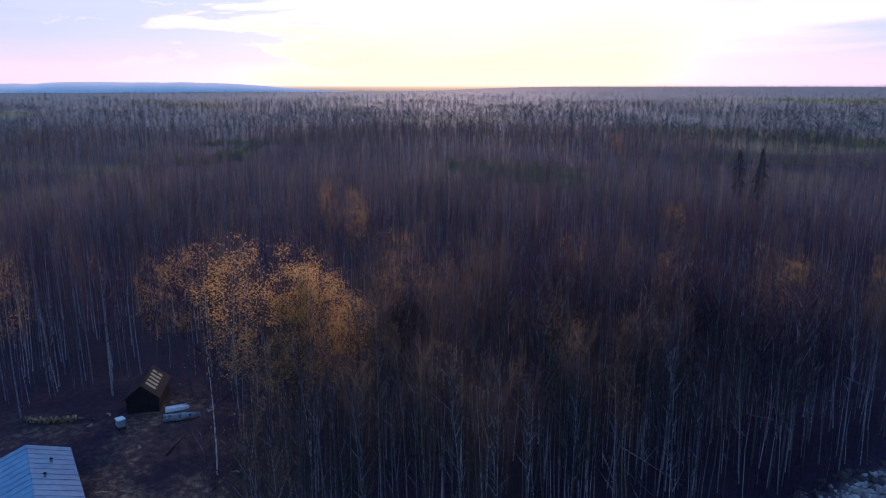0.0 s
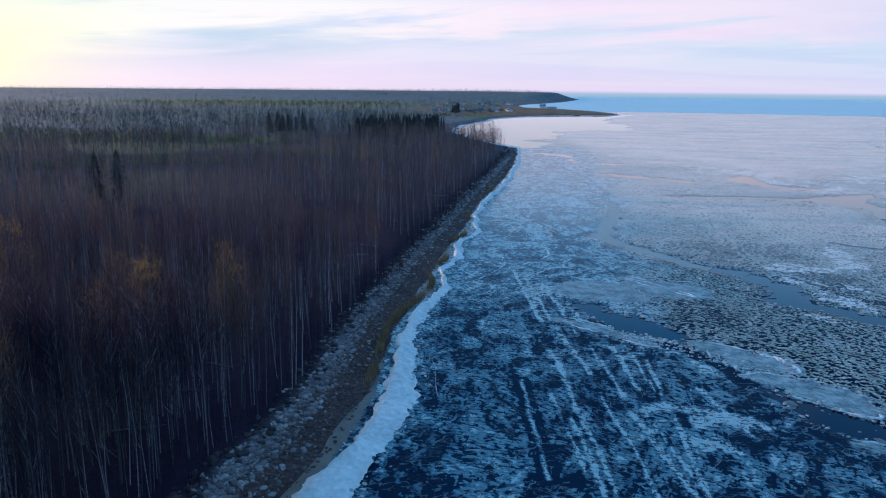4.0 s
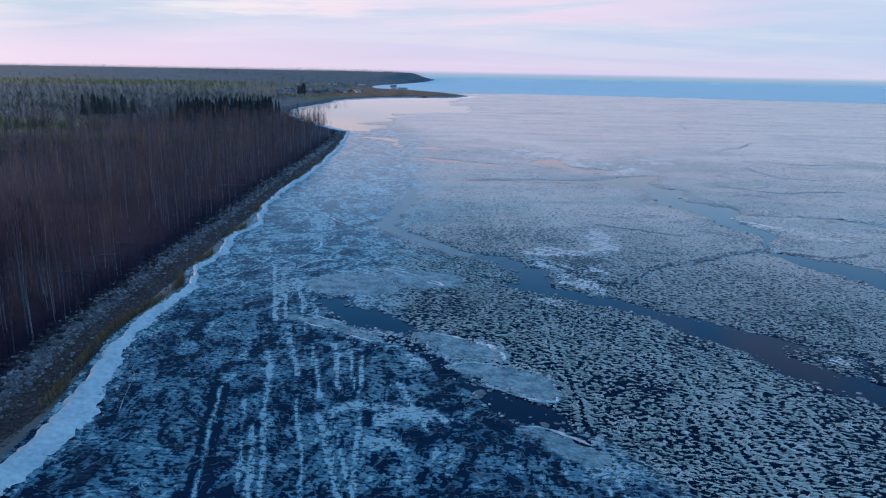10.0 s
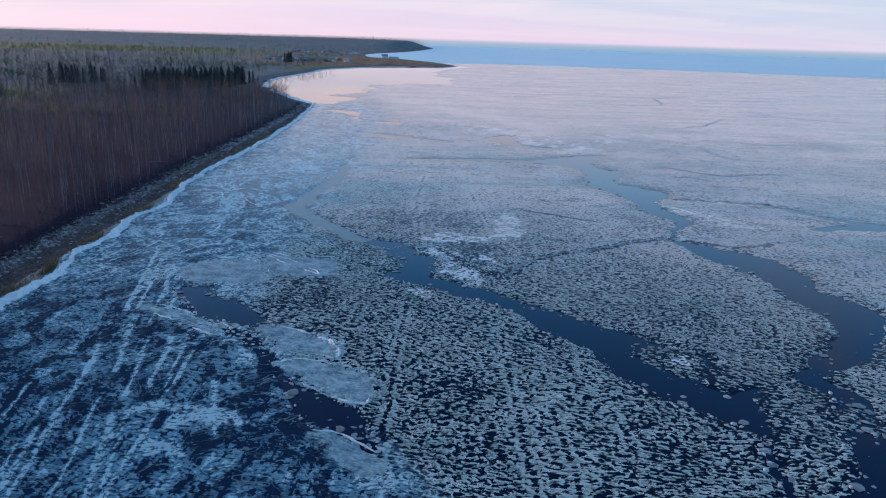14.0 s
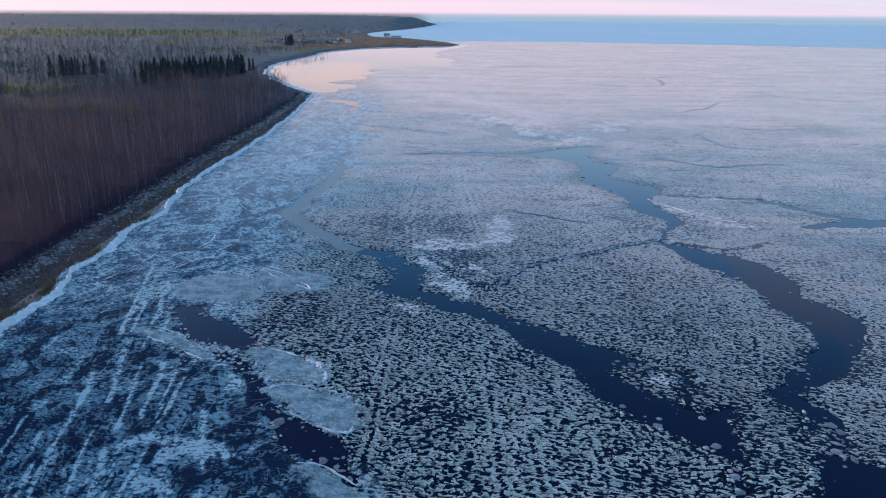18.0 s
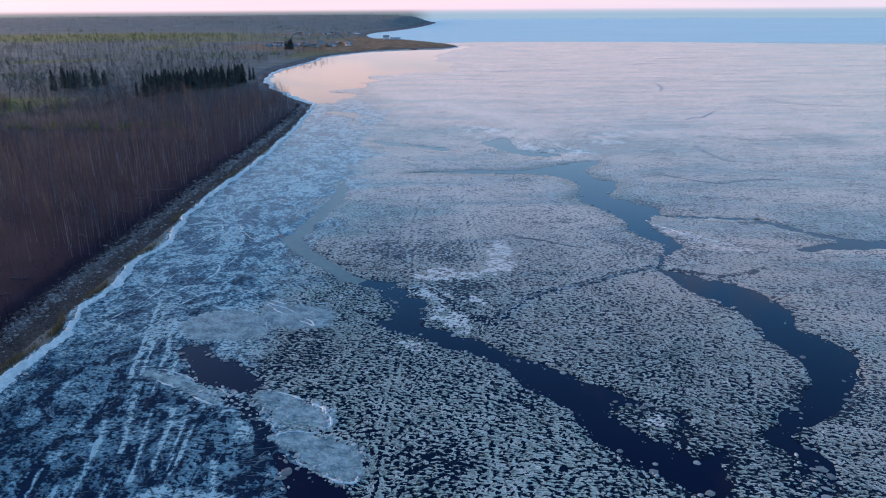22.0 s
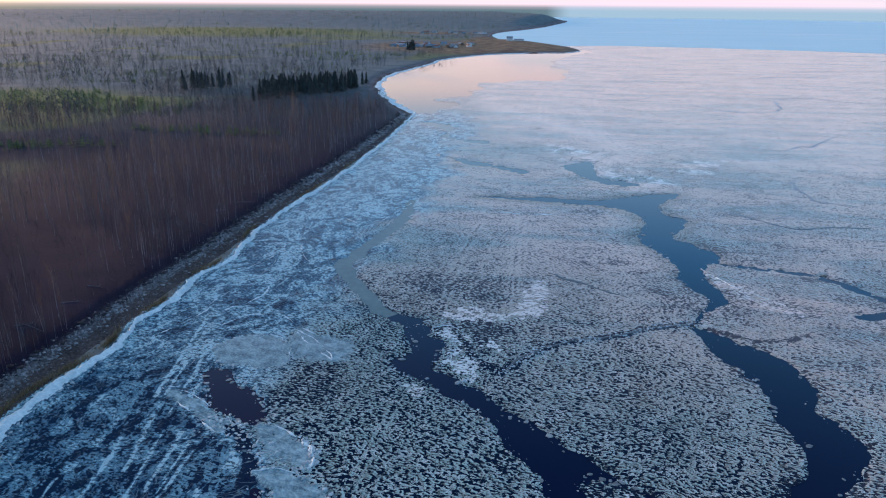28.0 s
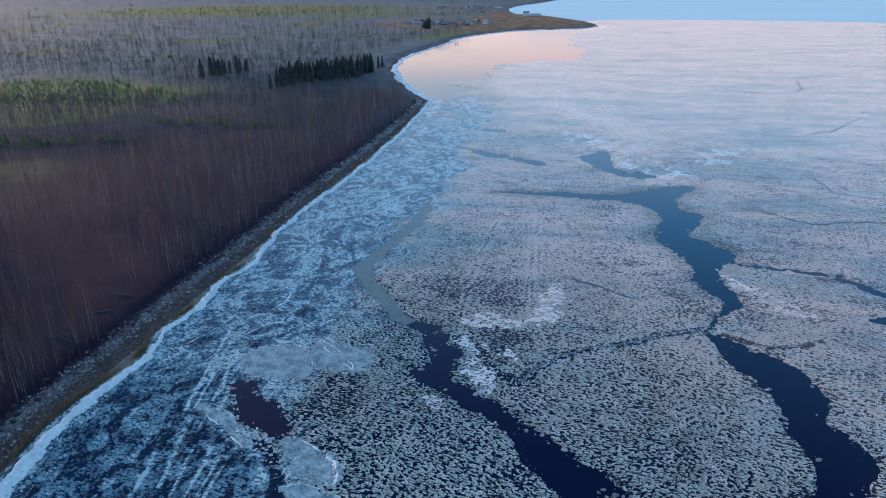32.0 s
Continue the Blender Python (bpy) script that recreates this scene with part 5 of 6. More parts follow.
# the wood behind them
x, y = scatter(rng, 7500, 50, 230)
ok, z = wooded(x, y, 7.6)
x2, y2 = scatter(rng, 13000, 230, 520)
ok2, z2 = wooded(x2, y2, 7.8)
def bog(x, y):
    """How open and boggy the woods are at a place."""
    b = np.exp(-(((x + 425) / 90) ** 2 + ((y - 530) / 75) ** 2) ** 2) + np.exp(-(((x + 920) / 480) ** 2 + ((y - 1930) / 340) ** 2) ** 2)
    b = b + np.exp(-(((x + 330) / 60) ** 2 + ((y - 200) / 26) ** 2) ** 2) + np.exp(-(((x + 200) / 70) ** 2 + ((y - 415) / 14) ** 2) ** 2) * 0.8
    b = b + 0.85 * np.exp(-(((x + 228) / 85) ** 2 + ((y - 348) / 24) ** 2) ** 2)
    return b + 0.9 * smooth(fbm(x * 0.007, y * 0.012, 113), 0.63, 0.7)


xu, yu = scatter(rng, 3600, 48, 260)
xu, yu = np.concatenate([xu, -228 + 85 * (2 * rng.random(700) - 1)]), np.concatenate([yu, 348 + 26 * (2 * rng.random(700) - 1)])
ok3, zu = wooded(xu, yu, 7.0)
tagged(planted("undergrowth", [s[1] for s in brush_shapes], xu[ok3], yu[ok3], zu[ok3] - 1.2, 4.0 + 5.0 * rng.random(ok3.sum()), rng, M_SHRUB, 1.25),
       "leafless saplings and brush under the aspens, shade put into their colour", "undergrowth", kind="stuff")
x3, y3 = scatter(rng, 1500, 45, 420, -4, 40)
u = rng.random(len(x3))
y3 = 25 + 480 * u**1.5
x3 = np.interp(y3, shore_line[:120, 1], shore_line[:120, 0]) - 6.3 - 5.0 * rng.random(len(x3))
z3 = ground_height(x3, y3)
shrub_h = 1.6 + 4.0 * rng.random(len(x3))
X, Y, Z = np.concatenate([x[ok], x2[ok2]]), np.concatenate([y[ok], y2[ok2]]), np.concatenate([z[ok], z2[ok2]])
GOLD_AT = np.array([(-126, 4), (-123, 8.7), (-122, 12.3), (-120, 15), (-126, 9), (-117, 8), (-114, 13), (-116, 84), (-110, 84), (-108.8, 95), (-106.6, 33.6), (-101, 33), (-192, 50), (-152, 5)], float)
apart_ = np.min([np.hypot(X - a, Y - b) for a, b in GOLD_AT], 0) > 3.4
X, Y, Z = X[apart_], Y[apart_], Z[apart_]
dense = (rng.random(len(X)) > bog(X, Y)) & ((rng.random(len(X)) < 0.3) | (fbm(X * 0.03, Y * 0.03, 117) < 0.64))
X, Y, Z = X[dense], Y[dense], Z[dense]
H = (11.5 + 7.0 * rng.random(len(X))) * (0.62 + 0.72 * fbm(X * 0.014, Y * 0.02, 95))
low = rng.random(len(X)) < 0.22
H[low] *= 0.45 + 0.3 * rng.random(low.sum())
tagged(planted("shore_shrubs", [(np.concatenate([s[0][0], s[1][0]]), np.concatenate([s[0][1], s[1][1] + len(s[0][0])])) for s in brush_shapes], x3, y3, z3, shrub_h, rng, M_SHRUB, 1.6),
       "leafless willow scrub along the top of the beach", "shrubs", kind="stuff")
tagged(planted("aspen_trunks", [s[0] for s in mid_shapes], X, Y, Z, H, rng, M_STEMS), "dense stand of bare pale aspen trunks", "trees", kind="stuff")
# beyond about 165 m crowns take the haze-lightened twig colour
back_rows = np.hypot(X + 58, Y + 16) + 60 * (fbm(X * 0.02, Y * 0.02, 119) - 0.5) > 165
tagged(planted("distant_crowns", [s[1] for s in back_shapes], X[back_rows], Y[back_rows], Z[back_rows], H[back_rows], rng, M_TWIGS_HAZE), "leafless grey-mauve twigs deeper in the wood, paled for haze", "trees", kind="stuff")
X, Y, Z, H = X[~back_rows], Y[~back_rows], Z[~back_rows], H[~back_rows]
tagged(planted("aspen_crowns", [s[1] for s in mid_shapes], X, Y, Z, H, rng, M_TWIG), "leafless purple-brown twigs of the aspen wood", "trees", kind="stuff")

x, y = scatter(rng, 38000, 480, 4700, -6, 95, 0.0)
ok, z = wooded(x, y, 14)
x, y, z = x[ok], y[ok], z[ok]
boggy = rng.random(len(x)) < bog(x, y)
x, y, z = x[~boggy], y[~boggy], z[~boggy]
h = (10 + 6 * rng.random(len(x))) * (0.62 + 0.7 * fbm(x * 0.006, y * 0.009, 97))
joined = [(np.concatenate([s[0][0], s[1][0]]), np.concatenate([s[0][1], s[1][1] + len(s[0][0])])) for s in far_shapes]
# beyond about 1900 m the paler haze colour takes over
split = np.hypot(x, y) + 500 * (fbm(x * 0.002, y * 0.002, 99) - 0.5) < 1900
for name, sel, mat, label in (("far_woods", split, M_FARWOOD_HAZE, "bare woods beyond the shore, haze painted into their colour"), ("distant_woods", ~split, M_DISTANT_HAZE, "woods reaching to the horizon, painted in teal haze")):
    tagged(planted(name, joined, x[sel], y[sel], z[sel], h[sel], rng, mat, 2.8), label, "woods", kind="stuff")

# young green conifers in the boggy clearings and in bands through the far woods
low_shapes = [spruce(60 + s, 3, 4) for s in range(4)]
rng = np.random.default_rng(19)
x, y = scatter(rng, 60000, 170, 4400, -4, 95, 0.0)
ok, z = wooded(x, y, 16)
band = smooth(fbm(x * 0.0022, y * 0.0040, 141), 0.62, 0.67) * 0.9 * smooth(np.hypot(x, y), 420, 800)
ok &= (np.hypot(x + 60, y) > 400) | (np.exp(-(((x + 330) / 60) ** 2 + ((y - 200) / 26) ** 2) ** 2) > 0.4)
ok &= rng.random(len(x)) < np.clip(0.9 * (bog(x, y) > 0.6) + 0.25 * band, 0, 1)
x, y, z = x[ok], y[ok], z[ok]
h = (2.2 + 3.6 * rng.random(len(x))) * (1 + np.clip(np.hypot(x, y) - 900, 0, 2500) / 2500)
tagged(planted("young_conifers", low_shapes, x, y, z, h, rng, M_OLIVE, 2.2), "olive-green young conifers in boggy clearings", "trees", kind="stuff")


# ---- spruces ----
spruce_shapes = [spruce(s) for s in range(6)]
spruce_models = []
for k in range(4):
    ob = sheet("spruce_tree", *spruce_shapes[k], M_SPRUCE, False)
    ob.name = "spruce_tree"
    tagged(ob, "narrow dark spruce standing above the bare wood", "tree", "dark spruces")
    spruce_models.append(ob)
rng = np.random.default_rng(12)
SPOTS = [(-209, 216), (-222, 222), (-300, 640), (-312, 628)]
for k in range(110):
    u, w = rng.random(), rng.normal(0, 1)
    SPOTS.append((-232 + 52 * u, 592 + 90 * u + 20 * w))
for k in range(14):
    u = rng.random()
    SPOTS.append((-330 + 30 * u, 620 + 45 * u + 8 * rng.normal()))
for k in range(10):
    SPOTS.append((-262 + 14 * rng.random(), 1235 + 30 * rng.random()))
for k, (x, y) in enumerate(SPOTS):
    h = 12.5 + 7.5 * rng.random()
    m = Matrix.LocRotScale((x, y, one_height(x, y) - 0.2), Euler((0, 0, rng.random() * 6.283)), (h, h, h))
    if k < 4:
        spruce_models[k].matrix_basis = m
    else:
        copy_thing(spruce_models[k % 4], Matrix.Identity(4)).matrix_basis = m


# ---- golden and pale trees that stand out ----
def leafy_tree(seed, leaves, thick, spread, low):
    """A tree of height 1 that still holds dry leaves: trunk, branches, leaves."""
    rng = np.random.default_rng(seed)
    trunk, crown = bare_tree(seed, 34, 6, 6, 7, low, thick, 1.0)
    tips = crown[0][2::3]
    cv, cf = [], []
    pick = rng.integers(0, len(tips), leaves)
    at = tips[pick] * [spread, spread, 1] + rng.normal(0, 0.016, (leaves, 3)) * [spread, spread, 1]
    for p in at:
        a, b = rng.normal(0, 1, 3), rng.normal(0, 1, 3)
        a, b = a / np.linalg.norm(a) * 0.0038, b / np.linalg.norm(b) * 0.0030
        k = len(cv)
        cv += [p - a, p + b, p + a, p - b]
        cf += [(k, k + 1, k + 2), (k, k + 2, k + 3)]
    wide = crown[0] * [spread, spread, 1]
    return trunk, (wide, crown[1]), (np.array(cv), np.array(cf))


def put_leafy(seed, x, y, h, leaves, mat, label, thick=0.006, spread=1.15, low=0.42, name="golden_aspen", bark=None):
    trunk, crown, leaf = leafy_tree(seed, leaves, thick, spread, low)
    ob = new(name)
    tagged(ob, label, "tree", "trees that stand out of the wood")
    for key, (v, f), m in (("trunk", trunk, bark or M_BARK), ("crown", crown, M_TWIG), ("foliage", leaf, mat)):
        if len(f):
            sheet(key, v, f, m, False).parent = ob
    ob.matrix_basis = Matrix.LocRotScale((x, y, one_height(x, y) - 0.15), Euler((0, 0, seed * 1.3)), (h, h, h))


GOLDEN = [(-128.4, 4.6, 23.5, 1700), (-124.1, 8.7, 22.5, 2600), (-125.2, 12.3, 21, 2600), (-123, 14.6, 19, 2200), (-128.3, 8.6, 14, 1700), (-125.5, 15.5, 14, 1600), (-129.5, 12, 18, 1700), (-157, -14.8, 19.5, 500),
          (-152.4, 5.0, 18.5, 1000), (-155, 1.0, 17, 500), (-116, 84, 15, 2200), (-110, 33, 17, 450), (-108.8, 95, 15, 1300), (-127.6, 21.7, 19.5, 400), (-145, 92, 18, 450), (-121, 62, 17, 450), (-192, 50, 18, 1100),
          (-205, 49, 18, 800), (-188, 47, 14, 800), (-136, 58, 17, 350), (-124, 88, 15, 500), (-300, 240, 16, 900), (-306, 246, 16, 800), (-150, 36, 18, 500), (-132, 30, 18, 400)]
for k, (x, y, h, leaves) in enumerate(GOLDEN):
    put_leafy(300 + k, x, y, h, int(leaves * 2.7), M_GOLD, "aspen that still holds dry golden leaves" if leaves > 1000 else "slim aspen with sparse brown leaves")
M_PALE = bark_material("pale_birch_bark", (0.42, 0.41, 0.39), (0.66, 0.65, 0.62))
for k, (x, y, h) in enumerate([(-106.6, 33.6, 13), (-104.5, 31.5, 11), (-158.3, -4.0, 19), (-117, 36, 17), (-126, 26, 18), (-131, 2, 15), (-113, 22, 16)]):
    put_leafy(400 + k, x, y, h, 60, M_GOLD, "bare birch with a bright white trunk", 0.008, 1.7, 0.38, "birch_tree", M_PALE)

# ---- marks on the ice ----
# pressure ridges round the floes
for k, line in enumerate([FLOES[0][2:6], [(-42.2, 159), (-36, 153), (-30, 147.5), (-28, 146), (-29.5, 149), (-36, 156), (-42.2, 160)], FLOES[2][:5], FLOES[2][4:] + FLOES[2][:1], FLOES[3][2:6],
                          FLOES[3][1:6], FLOES[4][:3], FLOES[4][4:], FLOES[5][:3], [(-63, 158), (-58, 166), (-50, 168), (-42, 162), (-34, 158), (-24, 160)],
                          [(-72, 170), (-70, 182), (-64, 190), (-60, 180), (-66, 168)], [(-66, 226), (-60, 214), (-52, 204)], [(-60, 260), (-50, 252), (-45, 262), (-38, 296)], [(-40, 300), (-20, 286), (6, 280), (20, 282)],
                          [(-8.5, 167.5), (-2.9, 169.5), (3.5, 161)],
                          [(-76, 150), (-72, 160), (-70, 172)], [(-74, 200), (-70, 215), (-72, 232)], [(68, 228), (74, 216), (84, 204)]]):
    p = spline(line, False, 0.4)
    start = k % 4
    while start < len(p) - 6:
        run = 9 + (start * 7 + k * 5) % 23
        piece = p[start:start + run]
        if len(piece) > 5:
            ob = ribbon("ice_ridge", piece, (0.22 + 0.12 * ((start + k) % 4)) * (1 if k != 4 else 4), 0.16, M_SNOW, 300 + k * 11 + start, 1.3, 0.10)
            tagged(ob, "low pressure ridge of broken white ice", "ice ridge", "ridges round the floes", "structure")
        start += run + 2 + (start * 5 + k * 3) % 16
for k, line in enumerate([[(60, 183.5), (47.7, 178.2), (37.4, 171), (26.3, 165.6), (17.1, 156.3), (12, 147)],                           [(20, 214), (32, 206), (44, 198)], [(90, 300), (97, 292), (110, 280), (122, 284), (140, 286)]]):
    p = spline(line, False, 0.8)
    ob = ribbon("ice_crack", p, 0.7 + 0.002 * p[:, 1].mean(), 0.03, M_RUT, 500 + k * 13, 1.0, 0.19)
    tagged(ob, "narrow dark crack across the ice sheet", "crack", "cracks in the ice", "structure")
FAR_CRACKS = [[(66, 667), (82, 672), (98, 693)], [(41, 735), (52, 721)], [(223, 899), (281, 934), (320, 926)], [(190, 700), (205, 702), (237, 715), (260, 697), (278, 687), (330, 690)], [(203, 688), (195, 650), (187, 616)],
              [(150, 448), (160, 457), (171, 464), (188, 492), (196, 500)], [(134, 367), (129, 338), (133, 323), (140, 321), (152, 318)], [(108, 288), (112, 298), (117, 308)], [(135, 551), (140, 539)], [(156, 387), (170, 377), (190, 380)],
              [(242, 798), (280, 792), (313, 798)], [(90, 273), (97, 272), (104, 266)], [(120, 640), (150, 610), (176, 606)], [(300, 1010), (380, 1040), (470, 1020)], [(60, 820), (110, 836), (150, 826)], [(240, 560), (262, 520), (300, 508)]]
for k, line in enumerate(FAR_CRACKS):
    p = spline(line, False, 2.0)
    p = p + 2.6 * np.stack([fbm(p[:, 0] * 0.12, p[:, 1] * 0.12, 701 + k) - 0.5, fbm(p[:, 0] * 0.12, p[:, 1] * 0.12, 731 + k) - 0.5], 1) * 3
    # width grows with distance so the cracks show from the camera
    ob = ribbon("ice_crack", p, 0.35 + 0.0021 * p[:, 1].mean(), 0.02, M_CRACK, 650 + k * 13, 1.1, 0.19)
    tagged(ob, "grey crack in the far ice, widened to suit the view", "crack", "cracks in the far ice", "structure")
# thin white seams that wander through the smooth ice by the shore
rng = random.Random(77)
for k in range(14):
    x, y = rng.uniform(-77, -56), 75 + 260 * rng.random() ** 1.3
    a, line = rng.uniform(1.2, 2.1), []
    for j in range(rng.randrange(7, 15)):
        line.append((x, y))
        a += rng.uniform(-0.35, 0.35)
        x, y = x + 2.2 * math.cos(a), y + 2.6 * math.sin(a)
    p = spline(line, False, 0.45)
    inside = (ice_room(p[:, 0], p[:, 1]) > 0.8) & (p[:, 0] > np.interp(p[:, 1], rim_in[:, 1], rim_in[:, 0]) + 1.0)
    cut = len(p) if inside.all() else int(np.argmin(inside))
    if cut > 8:
        ob = ribbon("ice_seam", p[:cut], rng.uniform(0.10, 0.22), 0.06, M_RIDGE, 900 + k * 7, 1.2, 0.11)
        tagged(ob, "thin winding white seam in the shore ice", "ice ridge", "seams in the shore ice", "structure")
M_RUBBLE = surface("ice_rubble", (0.30, 0.36, 0.40), (0.75, 0.80, 0.83), 2.0, 0.5, 0.4, 0.5, 0.05, island=0.4)
rng = np.random.default_rng(31)
spots = []
for line, n, sp in ((FLOES[3][2:6], 160, 0.8), (RIM_IN[2:18], 1500, 1.5), (LEAD_MAIN[:20], 260, 1.0), (POOL_A, 130, 0.9), (POOL_B, 90, 0.7), (LEAD_EAST[5:30], 320, 1.4), (FLOES[4], 110, 0.7), (CRACK_DARK, 420, 1.0), ([(-44, 117), (-36, 113), (-27, 106)], 200, 1.6), (DRIFTS[0] + DRIFTS[1], 160, 1.2), (FLOES[0], 90, 0.5)):
    p = spline(line, False, 0.5)
    q = p[rng.integers(0, len(p), n)] + rng.normal(0, sp, (n, 2))
    spots.append(q)
q = np.concatenate(spots)
q = q[ice_room(q[:, 0], q[:, 1]) > -0.3]
tagged(stones("ice_rubble", q[:, 0], q[:, 1], np.full(len(q), 0.1), 0.12 + 0.3 * rng.random(len(q)) ** 2, rng, M_RUBBLE, 0.5), "loose blocks of broken ice along the edges", "ice rubble", kind="stuff")

# flat brash ice adrift along the edges of the leads
spots = []
for line, n in ((LEAD_MAIN, 380), (LEAD_EAST[:52], 480), (POOL_A, 120), (POOL_B, 90), (ISLETS[0], 120), (ISLETS[1], 60)):
    p = spline(line, True, 0.5)
    spots.append(p[rng.integers(0, len(p), n)] + rng.normal(0, 1.3, (n, 2)))
q = np.concatenate(spots)
r_ = ice_room(q[:, 0], q[:, 1])
q = q[(r_ < 0.2) & (r_ > -2.2)]
M_BRASH = surface("brash_ice", (0.10, 0.12, 0.14), (0.45, 0.48, 0.50), 1.2, 0.5, 0.4, 0.4, 0.05, island=0.5)
tagged(stones("brash_ice", q[:, 0], q[:, 1], np.full(len(q), -0.06), 0.12 + 0.8 * rng.random(len(q)) ** 4, rng, M_BRASH, 0.12), "flat bits of ice afloat along the leads", "ice", kind="stuff")

# thin young ice that skins the side channel
M_THIN = surface("thin_ice", (0.10, 0.135, 0.125), (0.17, 0.21, 0.19), 0.4, 0.25, 0.3, 0.1, 0.02)
line = spline([(-41, 293), (-38, 264), (-41, 241), (-43.8, 221), (-44.5, 207), (-35.5, 192.5), (-26, 179), (-20, 173.5)], False, 1.5)
t_ = np.gradient(line, axis=0)
t_ /= np.linalg.norm(t_, axis=1)[:, None]
n_ = np.stack([-t_[:, 1], t_[:, 0]], 1)
co = np.concatenate([np.concatenate([line + n_ * w, np.full((len(line), 1), z)], 1) for w, z in ((-6, -0.025), (0, -0.022), (6, -0.025))])
k = len(line)
i = (np.arange(2)[:, None] * k + np.arange(k - 1)).ravel()
tagged(sheet("thin_ice", co, np.stack([i, i + 1, i + k + 1, i + k], 1)[:, ::-1], M_THIN), "thin grey-green young ice in a side channel", "ice", kind="structure")

# murky shallow water between beach and ice foot, tan reflection painted in
M_SHALLOW_SHEEN = surface("shallow_sheen", (0.035, 0.026, 0.028), (0.22, 0.185, 0.135), 0.22, 0.3, 0.4, 0.1, 0.02)
yy = np.linspace(30, 540, 340)
inner = np.interp(yy, shore_line[:, 1], shore_line[:, 0]) - 0.6
outer = np.interp(yy, spline(RIM_OUT, False, 1.0)[:, 1], spline(RIM_OUT, False, 1.0)[:, 0]) + 1.2
co = np.concatenate([np.stack([a, yy, np.full(len(yy), -0.02)], 1) for a in (inner, (inner + outer) / 2, outer)])
k = len(yy)
i = (np.arange(2)[:, None] * k + np.arange(k - 1)).ravel()
tagged(sheet("shallows", co, np.stack([i, i + k, i + k + 1, i + 1], 1), M_SHALLOW_SHEEN), "murky shallows, tan reflections painted into their colour", "water", kind="structure")

# dry reeds in pockets between the beach and the ice foot
M_REED = surface("dry_reeds", (0.20, 0.13, 0.07), (0.46, 0.33, 0.19), 1.5, 0.85, 0.1, 0, island=0.5)
rng = np.random.default_rng(61)
yr = np.concatenate([rng.normal(c, s, n) for c, s, n in ((92, 2.5, 220), (104, 2.0, 260), (112, 3.0, 260), (121, 2.6, 340), (131, 3.0, 260), (146, 3.0, 320), (168, 3.2, 340), (199, 4, 320), (236, 4, 260), (300, 8, 260), (352, 8, 200))])
xr = np.interp(yr, rim_out[:, 1], rim_out[:, 0]) - 0.5 - 1.3 * rng.random(len(yr))
hr = 0.7 + 1.1 * rng.random(len(yr))
ang, lean = rng.random(len(yr)) * 6.283, rng.normal(0, 0.16, (len(yr), 2))
w = 0.05 + 0.05 * rng.random(len(yr))
foot = np.stack([xr, yr, np.full(len(yr), -0.1)], 1)
off = np.stack([np.cos(ang) * w, np.sin(ang) * w, 0 * w], 1)
co = np.stack([foot - off, foot + off, foot + np.stack([lean[:, 0], lean[:, 1], hr], 1)], 1).reshape(-1, 3)
tagged(sheet("dry_reeds", co, np.arange(len(co)).reshape(-1, 3), M_REED, False), "tan dry reeds standing in pockets of the shallows", "reeds", kind="stuff")

# ---- distance ----
def far_ridge(name, a0, a1, r, base, rise, mat, seed):
    a = np.radians(np.linspace(a0, a1, 160))
    s = np.linspace(0, 1, 160)
    top = (base + rise * (0.35 + 0.9 * fbm(s * 7, s * 0 + 2.5, seed)) * (0.55 + 0.45 * s)) * smooth(s, 0, 0.4)
    rows_ = []
    for rr, zz in ((r - 250, np.zeros(160)), (r, top), (r + 60, np.zeros(160))):
        rows_.append(np.stack([-45 - np.sin(a) * rr, -10 + np.cos(a) * rr, zz], 1))
    co = np.concatenate(rows_)
    i = (np.arange(2)[:, None] * 160 + np.arange(159)).ravel()
    ob = sheet(name, co, np.stack([i, i + 1, i + 161, i + 160], 1), mat)
    return ob


hills = far_ridge("backdrop", 62, 96, 4650, 22, 46, M_HILL_HAZE, 7)
tagged(hills, "low hills on the horizon, haze-blue painted in", "hills", kind="structure")

# ---- camp at the edge of the wood ----
M_ROOF = surface("blue_steel_roof", (0.03, 0.14, 0.26), (0.10, 0.28, 0.43), 1.3, 0.45, 0.5, 0.2, 0.02)
M_WALL = surface("weathered_siding", (0.16, 0.13, 0.11), (0.30, 0.26, 0.22), 1.2, 0.8, 0.2, 0.3, 0.02, (1, 1, 6))
M_DARKWOOD = surface("dark_boards", (0.008, 0.006, 0.008), (0.024, 0.018, 0.022), 2.0, 0.85, 0.2, 0.4, 0.03, (1, 1, 5))
M_SLAT = surface("pale_slats", (0.30, 0.22, 0.13), (0.58, 0.46, 0.30), 2.5, 0.7, 0.3, 0.3, 0.02)
M_WHITE = surface("white_paint", (0.60, 0.62, 0.64), (0.82, 0.83, 0.84), 1.5, 0.5, 0.4, 0.1, 0.02)
M_ALLOY = surface("dull_aluminium", (0.20, 0.23, 0.28), (0.40, 0.43, 0.48), 1.5, 0.4, 0.5, 0.1, 0.02, metal=0.5)
M_LOG = bark_material("cut_logs", (0.16, 0.11, 0.07), (0.38, 0.29, 0.19), False)
M_GLASS, _n, _b = material("window_glass")
_b.inputs["Base Color"].default_value, _b.inputs["Roughness"].default_value = (0.02, 0.025, 0.03, 1), 0.08


